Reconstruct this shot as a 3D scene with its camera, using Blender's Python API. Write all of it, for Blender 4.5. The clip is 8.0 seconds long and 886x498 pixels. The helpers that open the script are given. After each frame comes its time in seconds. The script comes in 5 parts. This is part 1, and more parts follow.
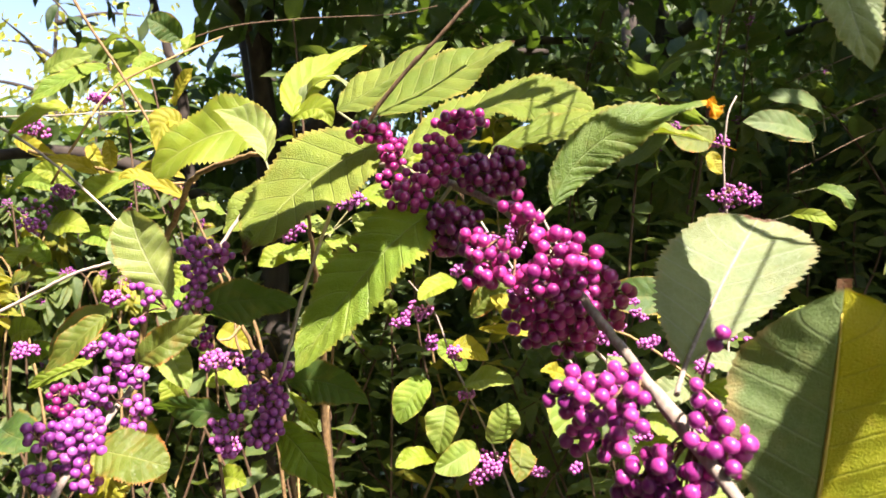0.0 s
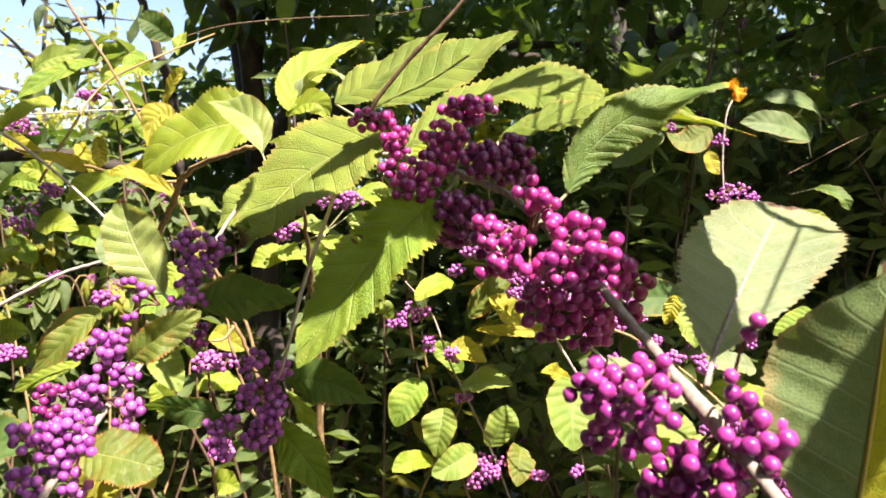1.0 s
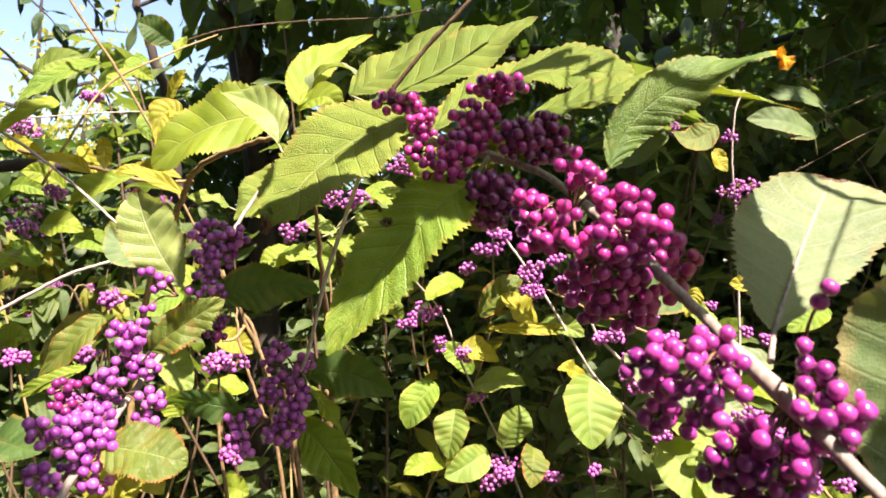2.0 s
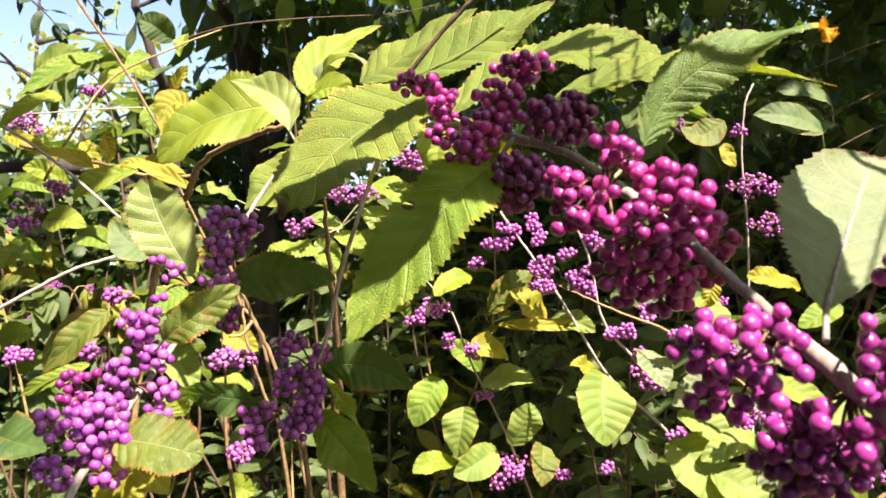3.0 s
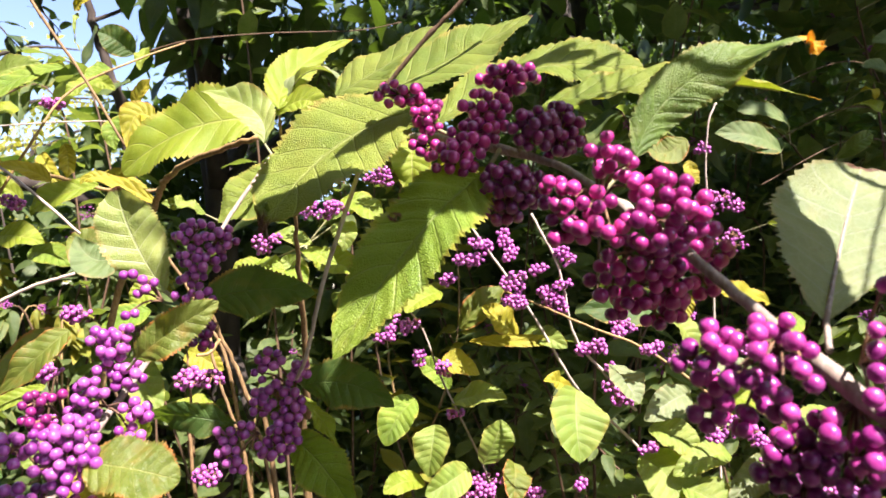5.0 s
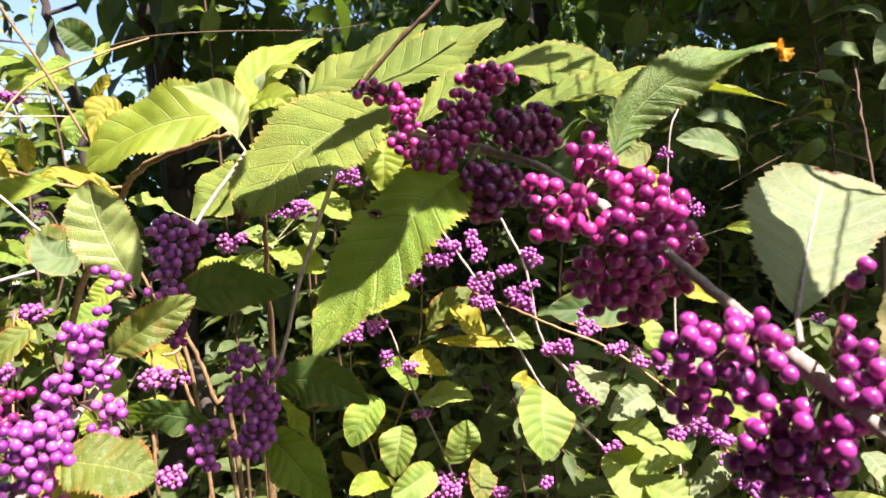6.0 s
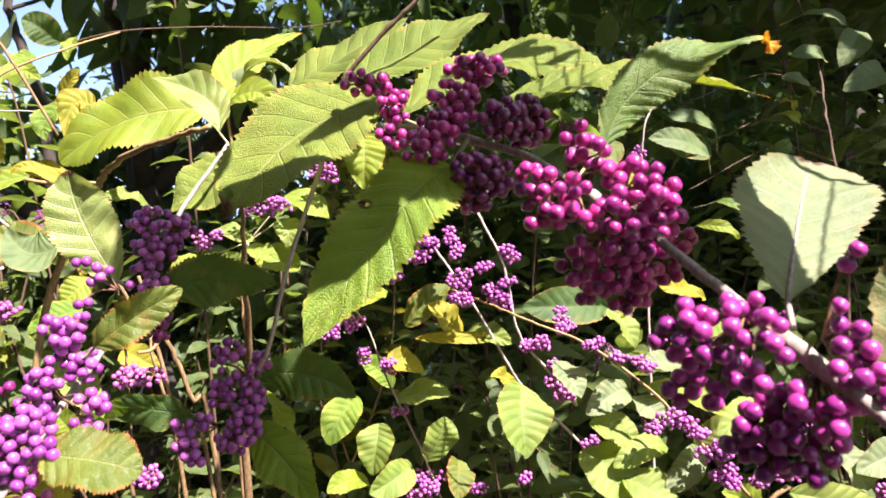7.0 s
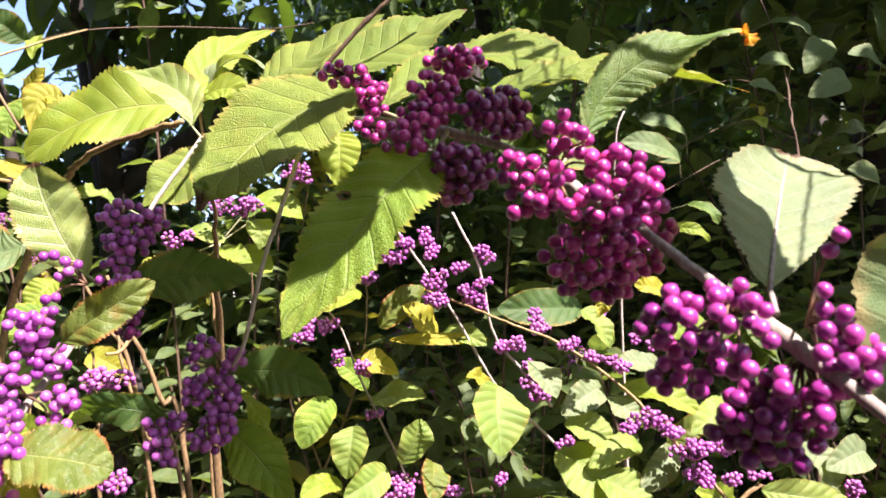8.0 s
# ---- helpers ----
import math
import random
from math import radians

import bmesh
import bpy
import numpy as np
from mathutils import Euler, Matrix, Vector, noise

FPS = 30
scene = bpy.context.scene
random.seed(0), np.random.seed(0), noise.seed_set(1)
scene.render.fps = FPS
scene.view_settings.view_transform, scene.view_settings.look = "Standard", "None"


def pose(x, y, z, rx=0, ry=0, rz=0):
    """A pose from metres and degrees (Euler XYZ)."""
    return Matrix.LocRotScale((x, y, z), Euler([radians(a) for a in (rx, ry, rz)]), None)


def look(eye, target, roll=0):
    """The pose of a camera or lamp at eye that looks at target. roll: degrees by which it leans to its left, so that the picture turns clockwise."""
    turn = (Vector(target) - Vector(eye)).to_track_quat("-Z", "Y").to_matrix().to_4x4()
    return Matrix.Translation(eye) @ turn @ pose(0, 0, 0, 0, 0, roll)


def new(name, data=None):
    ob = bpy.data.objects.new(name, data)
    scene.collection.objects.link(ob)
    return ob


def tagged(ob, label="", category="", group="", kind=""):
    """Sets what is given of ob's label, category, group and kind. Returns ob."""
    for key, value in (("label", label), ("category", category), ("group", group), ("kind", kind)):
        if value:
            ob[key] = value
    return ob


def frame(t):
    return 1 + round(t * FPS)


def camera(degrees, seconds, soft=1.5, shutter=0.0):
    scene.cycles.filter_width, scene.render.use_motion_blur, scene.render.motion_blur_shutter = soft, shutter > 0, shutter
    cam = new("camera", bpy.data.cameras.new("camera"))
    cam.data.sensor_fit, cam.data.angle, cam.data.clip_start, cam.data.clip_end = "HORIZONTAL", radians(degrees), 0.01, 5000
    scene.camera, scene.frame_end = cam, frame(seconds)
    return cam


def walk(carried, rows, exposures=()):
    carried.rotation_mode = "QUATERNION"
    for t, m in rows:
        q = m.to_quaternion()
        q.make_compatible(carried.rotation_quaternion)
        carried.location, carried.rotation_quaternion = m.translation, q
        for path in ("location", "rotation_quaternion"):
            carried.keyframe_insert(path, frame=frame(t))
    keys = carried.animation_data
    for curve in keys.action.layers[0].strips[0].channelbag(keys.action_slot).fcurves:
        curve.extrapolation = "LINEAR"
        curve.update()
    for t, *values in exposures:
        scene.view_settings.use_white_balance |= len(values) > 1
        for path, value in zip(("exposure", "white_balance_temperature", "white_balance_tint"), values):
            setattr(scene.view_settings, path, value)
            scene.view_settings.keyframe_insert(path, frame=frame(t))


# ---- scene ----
cam = camera(63.6, 8.0)
cam.data.dof.use_dof, cam.data.dof.focus_distance, cam.data.dof.aperture_fstop = True, 0.34, 36.0
PATH = [
    (0, (0.03042, 0.02959, 1.32726), (-0.00434, 2.02890, 1.36637), -0.212),
    (0.5, (0.02846, 0.03418, 1.32340), (0.00111, 2.03351, 1.36751), -0.227),
    (1, (0.02511, 0.03907, 1.32316), (0.01697, 2.03833, 1.37707), -0.253),
    (1.5, (0.01932, 0.04291, 1.31936), (0.01769, 2.04166, 1.39022), -0.678),
    (3, (0.00713, 0.05413, 1.31126), (0.01406, 2.05239, 1.39436), -1.117),
    (3.5, (0.00395, 0.05713, 1.30890), (0.01517, 2.05483, 1.40399), -1.212),
    (4, (0.00352, 0.05831, 1.31045), (0.03525, 2.05541, 1.41340), -1.117),
    (4.5, (0.00175, 0.05943, 1.31028), (0.06919, 2.05466, 1.43074), -1.326),
    (6, (-0.00551, 0.05746, 1.30852), (0.22109, 2.03988, 1.44510), -1.193),
    (6.5, (-0.00942, 0.05911, 1.30641), (0.25841, 2.03643, 1.44233), -1.170),
    (7, (-0.01104, 0.05869, 1.30573), (0.29809, 2.02990, 1.44285), -1.422),
    (7.5, (-0.01148, 0.06174, 1.30314), (0.33651, 2.02585, 1.44867), -1.638),
    (8, (-0.01301, 0.06177, 1.30221), (0.37427, 2.01803, 1.45406), -1.617),
]
walk(cam, [(t, look(eye, target, roll)) for t, eye, target, roll in PATH], [(0, 1.86, 6650, 20), (4, 1.79, 6450, 23), (8, 1.88, 6100, 27)])

# ---- world and sun ----
SUN = Vector((0.31, -0.52, 0.79)).normalized()
world = bpy.data.worlds.new("sky")
scene.world = world
world.use_nodes = True
wn = world.node_tree
sky = wn.nodes.new("ShaderNodeTexSky")
sky.sky_type = "NISHITA"
sky.sun_disc = False
sky.sun_elevation = math.asin(SUN.z)
sky.sun_rotation = math.atan2(SUN.x, SUN.y)
sky.air_density, sky.dust_density = 1.1, 0.8
wn.nodes["Background"].inputs["Strength"].default_value = 0.09
wn.links.new(sky.outputs[0], wn.nodes["Background"].inputs[0])
sun = new("sun", bpy.data.lights.new("sun", "SUN"))
sun.data.energy, sun.data.angle, sun.data.color = 5.0, radians(0.55), (1.0, 0.93, 0.83)
sun.matrix_world = look(SUN * 20, (0, 0, 0))


# ---- materials ----
class Nodes:
    """A short hand for node trees."""

    def __init__(self, name):
        self.mat = bpy.data.materials.new(name)
        self.mat.use_nodes = True
        self.t = self.mat.node_tree
        self.t.nodes.clear()

    def n(self, kind, **ins):
        node = self.t.nodes.new("ShaderNode" + kind)
        for k, v in ins.items():
            self.put(node.inputs[int(k[1:]) if k[0] == "i" and k[1:].isdigit() else k.replace("_", " ")], v)
        return node

    def put(self, sock, v):
        if isinstance(v, bpy.types.NodeSocket):
            self.t.links.new(v, sock)
        elif isinstance(v, (tuple, list)) and len(v) == 3 and sock.type == "RGBA":
            sock.default_value = (*v, 1)
        else:
            sock.default_value = v

    def math(self, op, a, b=0.0, clamp=False):
        node = self.n("Math", i0=a, i1=b)
        node.operation, node.use_clamp = op, clamp
        return node.outputs[0]

    def mix(self, fac, a, b, mode="MIX"):
        node = self.t.nodes.new("ShaderNodeMix")
        node.data_type, node.blend_type = "RGBA", mode
        self.put(node.inputs[0], fac)
        self.put(node.inputs[6], a)
        self.put(node.inputs[7], b)
        return node.outputs[2]

    def ramp(self, x, lo, hi):
        node = self.n("MapRange", Value=x)
        node.inputs["From Min"].default_value, node.inputs["From Max"].default_value = lo, hi
        node.interpolation_type = "SMOOTHSTEP"
        return node.outputs[0]

    def noise(self, scale, detail=3.0, vec=None):
        node = self.n("TexNoise", Scale=scale, Detail=detail)
        if vec is not None:
            self.put(node.inputs["Vector"], vec)
        return node.outputs["Fac"]

    def out(self, shader):
        self.t.links.new(shader, self.n("OutputMaterial").inputs[0])
        return self.mat


def leaf_mat(name, base, second, vein, glow, margin, edge=0.5, trans=0.4, rough=0.43, bump=0.5, island=False, veins=8.0):
    """A leaf blade: veins from its UV, mottling at two scales, a worn margin, light that shines through."""
    k = Nodes(name)
    uv = k.n("UVMap")
    uv.uv_map = "UVMap"
    sep = k.n("SeparateXYZ", Vector=uv.outputs[0])
    u, v = sep.outputs[0], sep.outputs[1]
    across = k.math("MULTIPLY", k.math("ABSOLUTE", k.math("SUBTRACT", v, 0.5)), 2.0)
    pos = k.n("NewGeometry").outputs["Position"]
    wob = k.math("MULTIPLY", k.math("SUBTRACT", k.noise(60, 2, pos), 0.5), 0.35)
    phase = k.math("ADD", k.math("SUBTRACT", k.math("MULTIPLY", u, veins), k.math("MULTIPLY", across, veins * 0.16)), wob)
    near = k.math("ABSOLUTE", k.math("SUBTRACT", k.math("FRACT", phase), 0.5))
    lateral = k.ramp(near, 0.43, 0.5)
    mid = k.math("SUBTRACT", 1.0, k.ramp(across, 0.012, 0.05))
    veinf = k.math("MAXIMUM", k.math("MULTIPLY", lateral, 0.75), mid)
    if island:
        rnd = k.n("NewGeometry").outputs["Random Per Island"]
    else:
        rnd = k.n("ObjectInfo").outputs["Random"]
    big = k.ramp(k.noise(35, 3, pos), 0.35, 0.7)
    col = k.mix(k.math("ADD", k.math("MULTIPLY", big, 0.6), k.math("MULTIPLY", rnd, 0.4)), base, second)
    fine = k.noise(900, 4, pos)
    col = k.mix(0.5, col, k.mix(fine, (0.35, 0.35, 0.35), (0.72, 0.72, 0.72)), "OVERLAY")
    mottle = k.ramp(k.noise(120, 4, pos), 0.40, 0.68)
    col = k.mix(k.math("MULTIPLY", mottle, 0.42), col, tuple(c * f for c, f in zip(base, (0.55, 0.72, 0.7))))
    col = k.mix(k.math("MULTIPLY", veinf, 0.55), col, vein)
    patch = k.ramp(k.noise(170, 5, pos), 0.52, 0.72)
    col = k.mix(k.math("MULTIPLY", patch, 0.22 * edge), col, margin)
    # a yellowed, browned margin of uneven width, and small brown specks
    rim = k.math("ADD", across, k.math("MULTIPLY", k.math("SUBTRACT", k.noise(140, 3, pos), 0.5), 0.5))
    rimf = k.math("MULTIPLY", k.ramp(rim, 0.86, 1.06), edge)
    col = k.mix(rimf, col, margin)
    speck = k.math("MULTIPLY", k.ramp(k.noise(420, 2, pos), 0.70, 0.76), 0.6 * edge)
    col = k.mix(speck, col, (0.12, 0.06, 0.02))
    # withered brown and blushed orange parts
    dry = k.n("Attribute")
    dry.attribute_name = "wither"
    blush = k.n("Attribute")
    blush.attribute_name = "blush"
    rag = k.math("MULTIPLY", k.math("SUBTRACT", k.noise(260, 4, pos), 0.5), 0.9)
    dryf = k.ramp(k.math("ADD", dry.outputs["Fac"], k.math("MULTIPLY", rag, dry.outputs["Fac"])), 0.3, 0.7)
    blushf = k.ramp(k.math("ADD", blush.outputs["Fac"], k.math("MULTIPLY", rag, blush.outputs["Fac"])), 0.25, 0.75)
    col = k.mix(blushf, col, k.mix(rag, (0.72, 0.40, 0.015), (0.74, 0.20, 0.012)))
    col = k.mix(dryf, col, k.mix(fine, (0.05, 0.02, 0.012), (0.24, 0.11, 0.05)))
    cell = k.n("TexVoronoi", Scale=1500.0, Vector=pos)
    cell.feature = "DISTANCE_TO_EDGE"
    net = k.n("TexVoronoi", Scale=420.0, Vector=pos)
    net.feature = "DISTANCE_TO_EDGE"
    netf = k.math("SUBTRACT", 1.0, k.ramp(net.outputs["Distance"], 0.0, 0.12))
    col = k.mix(k.math("MULTIPLY", netf, 0.16), col, vein)
    relief = k.math("ADD", k.math("MULTIPLY", fine, 0.5), k.math("MULTIPLY", k.ramp(cell.outputs["Distance"], 0.0, 0.3), 0.7))
    relief = k.math("SUBTRACT", k.math("SUBTRACT", relief, k.math("MULTIPLY", veinf, 1.8)), k.math("MULTIPLY", netf, 0.3))
    pillow = k.math("MULTIPLY", k.math("SUBTRACT", 1.0, k.ramp(near, 0.0, 0.5)), k.ramp(across, 0.0, 0.3))
    relief = k.math("ADD", relief, k.math("ADD", k.math("MULTIPLY", pillow, 0.45), k.math("MULTIPLY", k.noise(130, 2, pos), 1.6)))
    bm = k.n("Bump", Height=relief, Strength=bump, Distance=0.0003)
    roughn = k.math("ADD", rough - 0.08, k.math("MULTIPLY", fine, 0.2))
    p = k.n("BsdfPrincipled", Base_Color=col, Roughness=roughn, Normal=bm.outputs[0])
    p.inputs["Specular IOR Level"].default_value = 0.4
    tcol = k.mix(k.math("MULTIPLY", veinf, 0.5), glow, k.mix(0.5, glow, (0.1, 0.1, 0.02)))
    tcol = k.mix(k.math("MULTIPLY", rimf, 0.7), tcol, margin)
    tcol = k.mix(blushf, tcol, (0.85, 0.30, 0.01))
    tcol = k.mix(dryf, tcol, (0.16, 0.05, 0.02))
    tr = k.n("BsdfTranslucent", Color=tcol, Normal=bm.outputs[0])
    return k.out(k.n("MixShader", i0=trans, i1=p.outputs[0], i2=tr.outputs[0]).outputs[0])


def bark_mat(name, a, b, scale=300.0, rough=0.75):
    k = Nodes(name)
    pos = k.n("NewGeometry").outputs["Position"]
    m = k.n("Mapping", Vector=pos, Scale=(1.0, 1.0, 0.35))
    f = k.noise(scale, 5, m.outputs[0])
    g = k.noise(scale * 0.15, 3, pos)
    col = k.mix(k.ramp(f, 0.3, 0.7), a, b)
    col = k.mix(k.math("MULTIPLY", k.ramp(g, 0.45, 0.75), 0.5), col, tuple(c * 0.55 for c in a))
    bm = k.n("Bump", Height=f, Strength=0.6, Distance=0.3 / scale)
    return k.out(k.n("BsdfPrincipled", Base_Color=col, Roughness=rough, Normal=bm.outputs[0]).outputs[0])


def berry_mat(name, a, b, island=False):
    k = Nodes(name)
    rnd = k.n("NewGeometry").outputs["Random Per Island"] if island else k.n("ObjectInfo").outputs["Random"]
    pos = k.n("NewGeometry").outputs["Position"]
    col = k.mix(rnd, a, b)
    bloom = k.noise(900, 4, pos)
    col = k.mix(k.math("MULTIPLY", k.ramp(bloom, 0.4, 0.8), 0.15), col, (0.55, 0.25, 0.52))
    bm = k.n("Bump", Height=k.noise(1500, 2, pos), Strength=0.08, Distance=0.0003)
    p = k.n("BsdfPrincipled", Base_Color=col, Roughness=k.math("ADD", 0.26, k.math("MULTIPLY", bloom, 0.16)), Normal=bm.outputs[0])
    p.inputs["Specular IOR Level"].default_value = 0.4
    p.inputs["Coat Weight"].default_value = 0.9
    p.inputs["Coat Roughness"].default_value = 0.07
    p.inputs["Subsurface Weight"].default_value = 0.10
    p.inputs["Subsurface Radius"].default_value = (0.0015, 0.0004, 0.001)
    p.inputs["Subsurface Scale"].default_value = 1.0
    return k.out(p.outputs[0])


LIME = leaf_mat("leaf_lime", (0.29, 0.365, 0.026), (0.20, 0.30, 0.03), (0.45, 0.46, 0.14), (0.56, 0.66, 0.04), (0.50, 0.36, 0.05), 0.5, 0.42)
TOP = leaf_mat("leaf_fresh_green", (0.145, 0.218, 0.026), (0.24, 0.295, 0.042), (0.34, 0.38, 0.11), (0.40, 0.50, 0.02), (0.46, 0.33, 0.07), 0.6, 0.30, 0.46, 0.95)
PALELIME = leaf_mat("leaf_pale_lime", (0.18, 0.275, 0.04), (0.28, 0.345, 0.07), (0.37, 0.42, 0.15), (0.46, 0.56, 0.04), (0.46, 0.32, 0.06), 0.5, 0.34, 0.42)
WAXY = leaf_mat("leaf_pale_waxy", (0.25, 0.33, 0.075), (0.33, 0.385, 0.11), (0.50, 0.52, 0.30), (0.50, 0.56, 0.10), (0.42, 0.28, 0.08), 0.6, 0.3, 0.38, 0.4)
MIDGREEN = leaf_mat("leaf_mid_green", (0.09, 0.16, 0.024), (0.135, 0.205, 0.032), (0.24, 0.33, 0.10), (0.30, 0.44, 0.03), (0.42, 0.30, 0.09), 0.5, 0.28, 0.5, 0.5)
GREEN = leaf_mat("leaf_green", (0.165, 0.285, 0.030), (0.27, 0.38, 0.04), (0.30, 0.37, 0.10), (0.40, 0.56, 0.02), (0.50, 0.42, 0.06), 0.75, 0.38, 0.43, 0.7)
OLIVE = leaf_mat("leaf_olive", (0.115, 0.165, 0.026), (0.18, 0.22, 0.03), (0.33, 0.35, 0.10), (0.45, 0.46, 0.03), (0.50, 0.17, 0.04), 1.0, 0.35)
# deep green, which also carries the shade on some leaves in its colour
DEEP = leaf_mat("leaf_deep_green_shaded", (0.05, 0.11, 0.025), (0.08, 0.145, 0.03), (0.14, 0.20, 0.06), (0.22, 0.36, 0.02), (0.42, 0.26, 0.05), 0.85, 0.32)
PALE = leaf_mat("leaf_pale_underside", (0.165, 0.215, 0.088), (0.22, 0.26, 0.115), (0.36, 0.40, 0.27), (0.42, 0.52, 0.06), (0.40, 0.26, 0.10), 0.45, 0.3, 0.55, 0.4)
GREY = leaf_mat("leaf_grey_green", (0.11, 0.165, 0.047), (0.14, 0.20, 0.072), (0.22, 0.28, 0.13), (0.26, 0.38, 0.04), (0.36, 0.24, 0.09), 0.6, 0.25, 0.6, 0.35)
YELLOW = leaf_mat("leaf_yellow", (0.46, 0.40, 0.03), (0.36, 0.38, 0.04), (0.5, 0.46, 0.12), (0.75, 0.62, 0.02), (0.48, 0.20, 0.04), 0.7, 0.45)
FARLEAF = leaf_mat("leaf_shrub_mixed", (0.06, 0.11, 0.034), (0.16, 0.20, 0.06), (0.26, 0.32, 0.13), (0.30, 0.42, 0.05), (0.45, 0.36, 0.05), 0.4, 0.38, island=True)
FARLIME = leaf_mat("leaf_shrub_lime", (0.20, 0.25, 0.035), (0.40, 0.33, 0.035), (0.36, 0.37, 0.12), (0.52, 0.50, 0.03), (0.45, 0.30, 0.05), 0.4, 0.42, island=True)
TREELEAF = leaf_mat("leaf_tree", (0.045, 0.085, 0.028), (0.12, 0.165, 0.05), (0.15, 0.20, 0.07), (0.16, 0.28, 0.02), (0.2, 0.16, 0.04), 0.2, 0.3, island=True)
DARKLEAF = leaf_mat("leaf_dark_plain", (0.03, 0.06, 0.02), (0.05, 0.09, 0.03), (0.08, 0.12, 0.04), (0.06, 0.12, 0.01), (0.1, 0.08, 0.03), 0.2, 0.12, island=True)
# turning yellow, its base raised to imitate light from behind
TURNING = leaf_mat("leaf_turning_yellow_backlit", (0.28, 0.33, 0.02), (0.50, 0.43, 0.02), (0.30, 0.33, 0.04), (0.75, 0.66, 0.01), (0.45, 0.16, 0.03), 0.9, 0.5)
STEM = bark_mat("stem_grey_brown", (0.27, 0.21, 0.165), (0.42, 0.35, 0.29), 900.0)
TWIG = bark_mat("twig_brown", (0.075, 0.042, 0.022), (0.15, 0.09, 0.045), 900.0)
STRAW = bark_mat("stem_straw", (0.26, 0.16, 0.055), (0.40, 0.28, 0.12), 700.0)
CANE = bark_mat("cane_brown", (0.15, 0.09, 0.035), (0.30, 0.19, 0.08), 700.0)
PALESTEM = bark_mat("stem_pale", (0.42, 0.34, 0.27), (0.56, 0.48, 0.40), 900.0)
PEDICEL = bark_mat("pedicel_brown", (0.08, 0.035, 0.03), (0.30, 0.17, 0.08), 600.0)
VEIN = bark_mat("petiole_green", (0.30, 0.30, 0.14), (0.42, 0.40, 0.22), 1200.0)
VEINYELLOW = bark_mat("petiole_yellow", (0.55, 0.42, 0.05), (0.6, 0.5, 0.1), 1200.0)
BARK = bark_mat("tree_bark", (0.035, 0.026, 0.02), (0.07, 0.055, 0.042), 30.0, 0.9)
BERRY = berry_mat("berry_magenta", (0.58, 0.042, 0.255), (0.23, 0.012, 0.135))
# a purpler, darker magenta; part of it is shade put into the colour
PURPLE = berry_mat("berry_purple_shaded", (0.50, 0.050, 0.29), (0.20, 0.014, 0.155))
VIOLET = berry_mat("berry_violet", (0.50, 0.115, 0.44), (0.24, 0.032, 0.24))
# magenta berries with the shade on their clusters put into the colour
SHADEBERRY = berry_mat("berry_shaded", (0.26, 0.014, 0.14), (0.14, 0.010, 0.10))
PINK = berry_mat("berry_pink_single", (0.54, 0.15, 0.45), (0.36, 0.07, 0.32))
FARBERRY = berry_mat("berry_pink", (0.42, 0.10, 0.36), (0.30, 0.05, 0.28), island=True)


# ---- building blocks ----
def part(name, bm, material, parent=None, label="", smooth=True):
    """Links a bmesh as one mesh object under a thing or a part."""
    me = bpy.data.meshes.new(name)
    bm.to_mesh(me)
    bm.free()
    for m in material if isinstance(material, (list, tuple)) else [material]:
        me.materials.append(m)
    if smooth:
        me.shade_smooth()
    ob = new(name, me)
    ob.parent = parent
    if label:
        tagged(ob, label)
    return ob


def thing(name, at, label, category, group="", kind=""):
    ob = new(name)
    ob.location = at
    ob.empty_display_size = 0.01
    return tagged(ob, label, category, group, kind)


def under(ob, parent):
    """Parents ob, whose mesh stands in world places, and keeps it there."""
    ob.parent = parent
    base = parent.matrix_basis.copy() if parent.parent is None else parent.parent.matrix_basis @ parent.matrix_parent_inverse @ parent.matrix_basis
    ob.matrix_parent_inverse = base.inverted()
    return ob


def smooth_line(pts, steps=6):
    """A Catmull-Rom line through the points."""
    pts = [Vector(p) for p in pts]
    if len(pts) < 3:
        return [pts[0].lerp(pts[-1], i / steps) for i in range(steps + 1)]
    ext = [2 * pts[0] - pts[1]] + pts + [2 * pts[-1] - pts[-2]]
    line = []
    for i in range(1, len(ext) - 2):
        a, b, c, d = ext[i - 1:i + 3]
        for j in range(steps):
            t = j / steps
            line.append(0.5 * (2 * b + (c - a) * t + (2 * a - 5 * b + 4 * c - d) * t * t + (3 * b - a - 3 * c + d) * t ** 3))
    return line + [pts[-1]]


def tube(bm, line, r0, r1, sides=8, knots=(), swell=1.5):
    """A tapered tube along a line, with thicker knots at some fractions of its length."""
    rings = []
    up = Vector((0.13, 0.2, 0.97))
    n = len(line)
    for i, p in enumerate(line):
        t = (line[min(i + 1, n - 1)] - line[max(i - 1, 0)]).normalized()
        s = t.cross(up).normalized()
        w = s.cross(t)
        f = i / (n - 1)
        r = r0 + (r1 - r0) * f
        for kf in knots:
            r *= 1 + (swell - 1) * math.exp(-((f - kf) * 40) ** 2)
        rings.append([bm.verts.new(p + r * (math.cos(a) * s + math.sin(a) * w)) for a in (2 * math.pi * j / sides for j in range(sides))])
    for a, b in zip(rings, rings[1:]):
        for j in range(sides):
            bm.faces.new((a[j], a[(j + 1) % sides], b[(j + 1) % sides], b[j]))
    bm.faces.new(rings[0][::-1])
    bm.faces.new(rings[-1])
    return bm


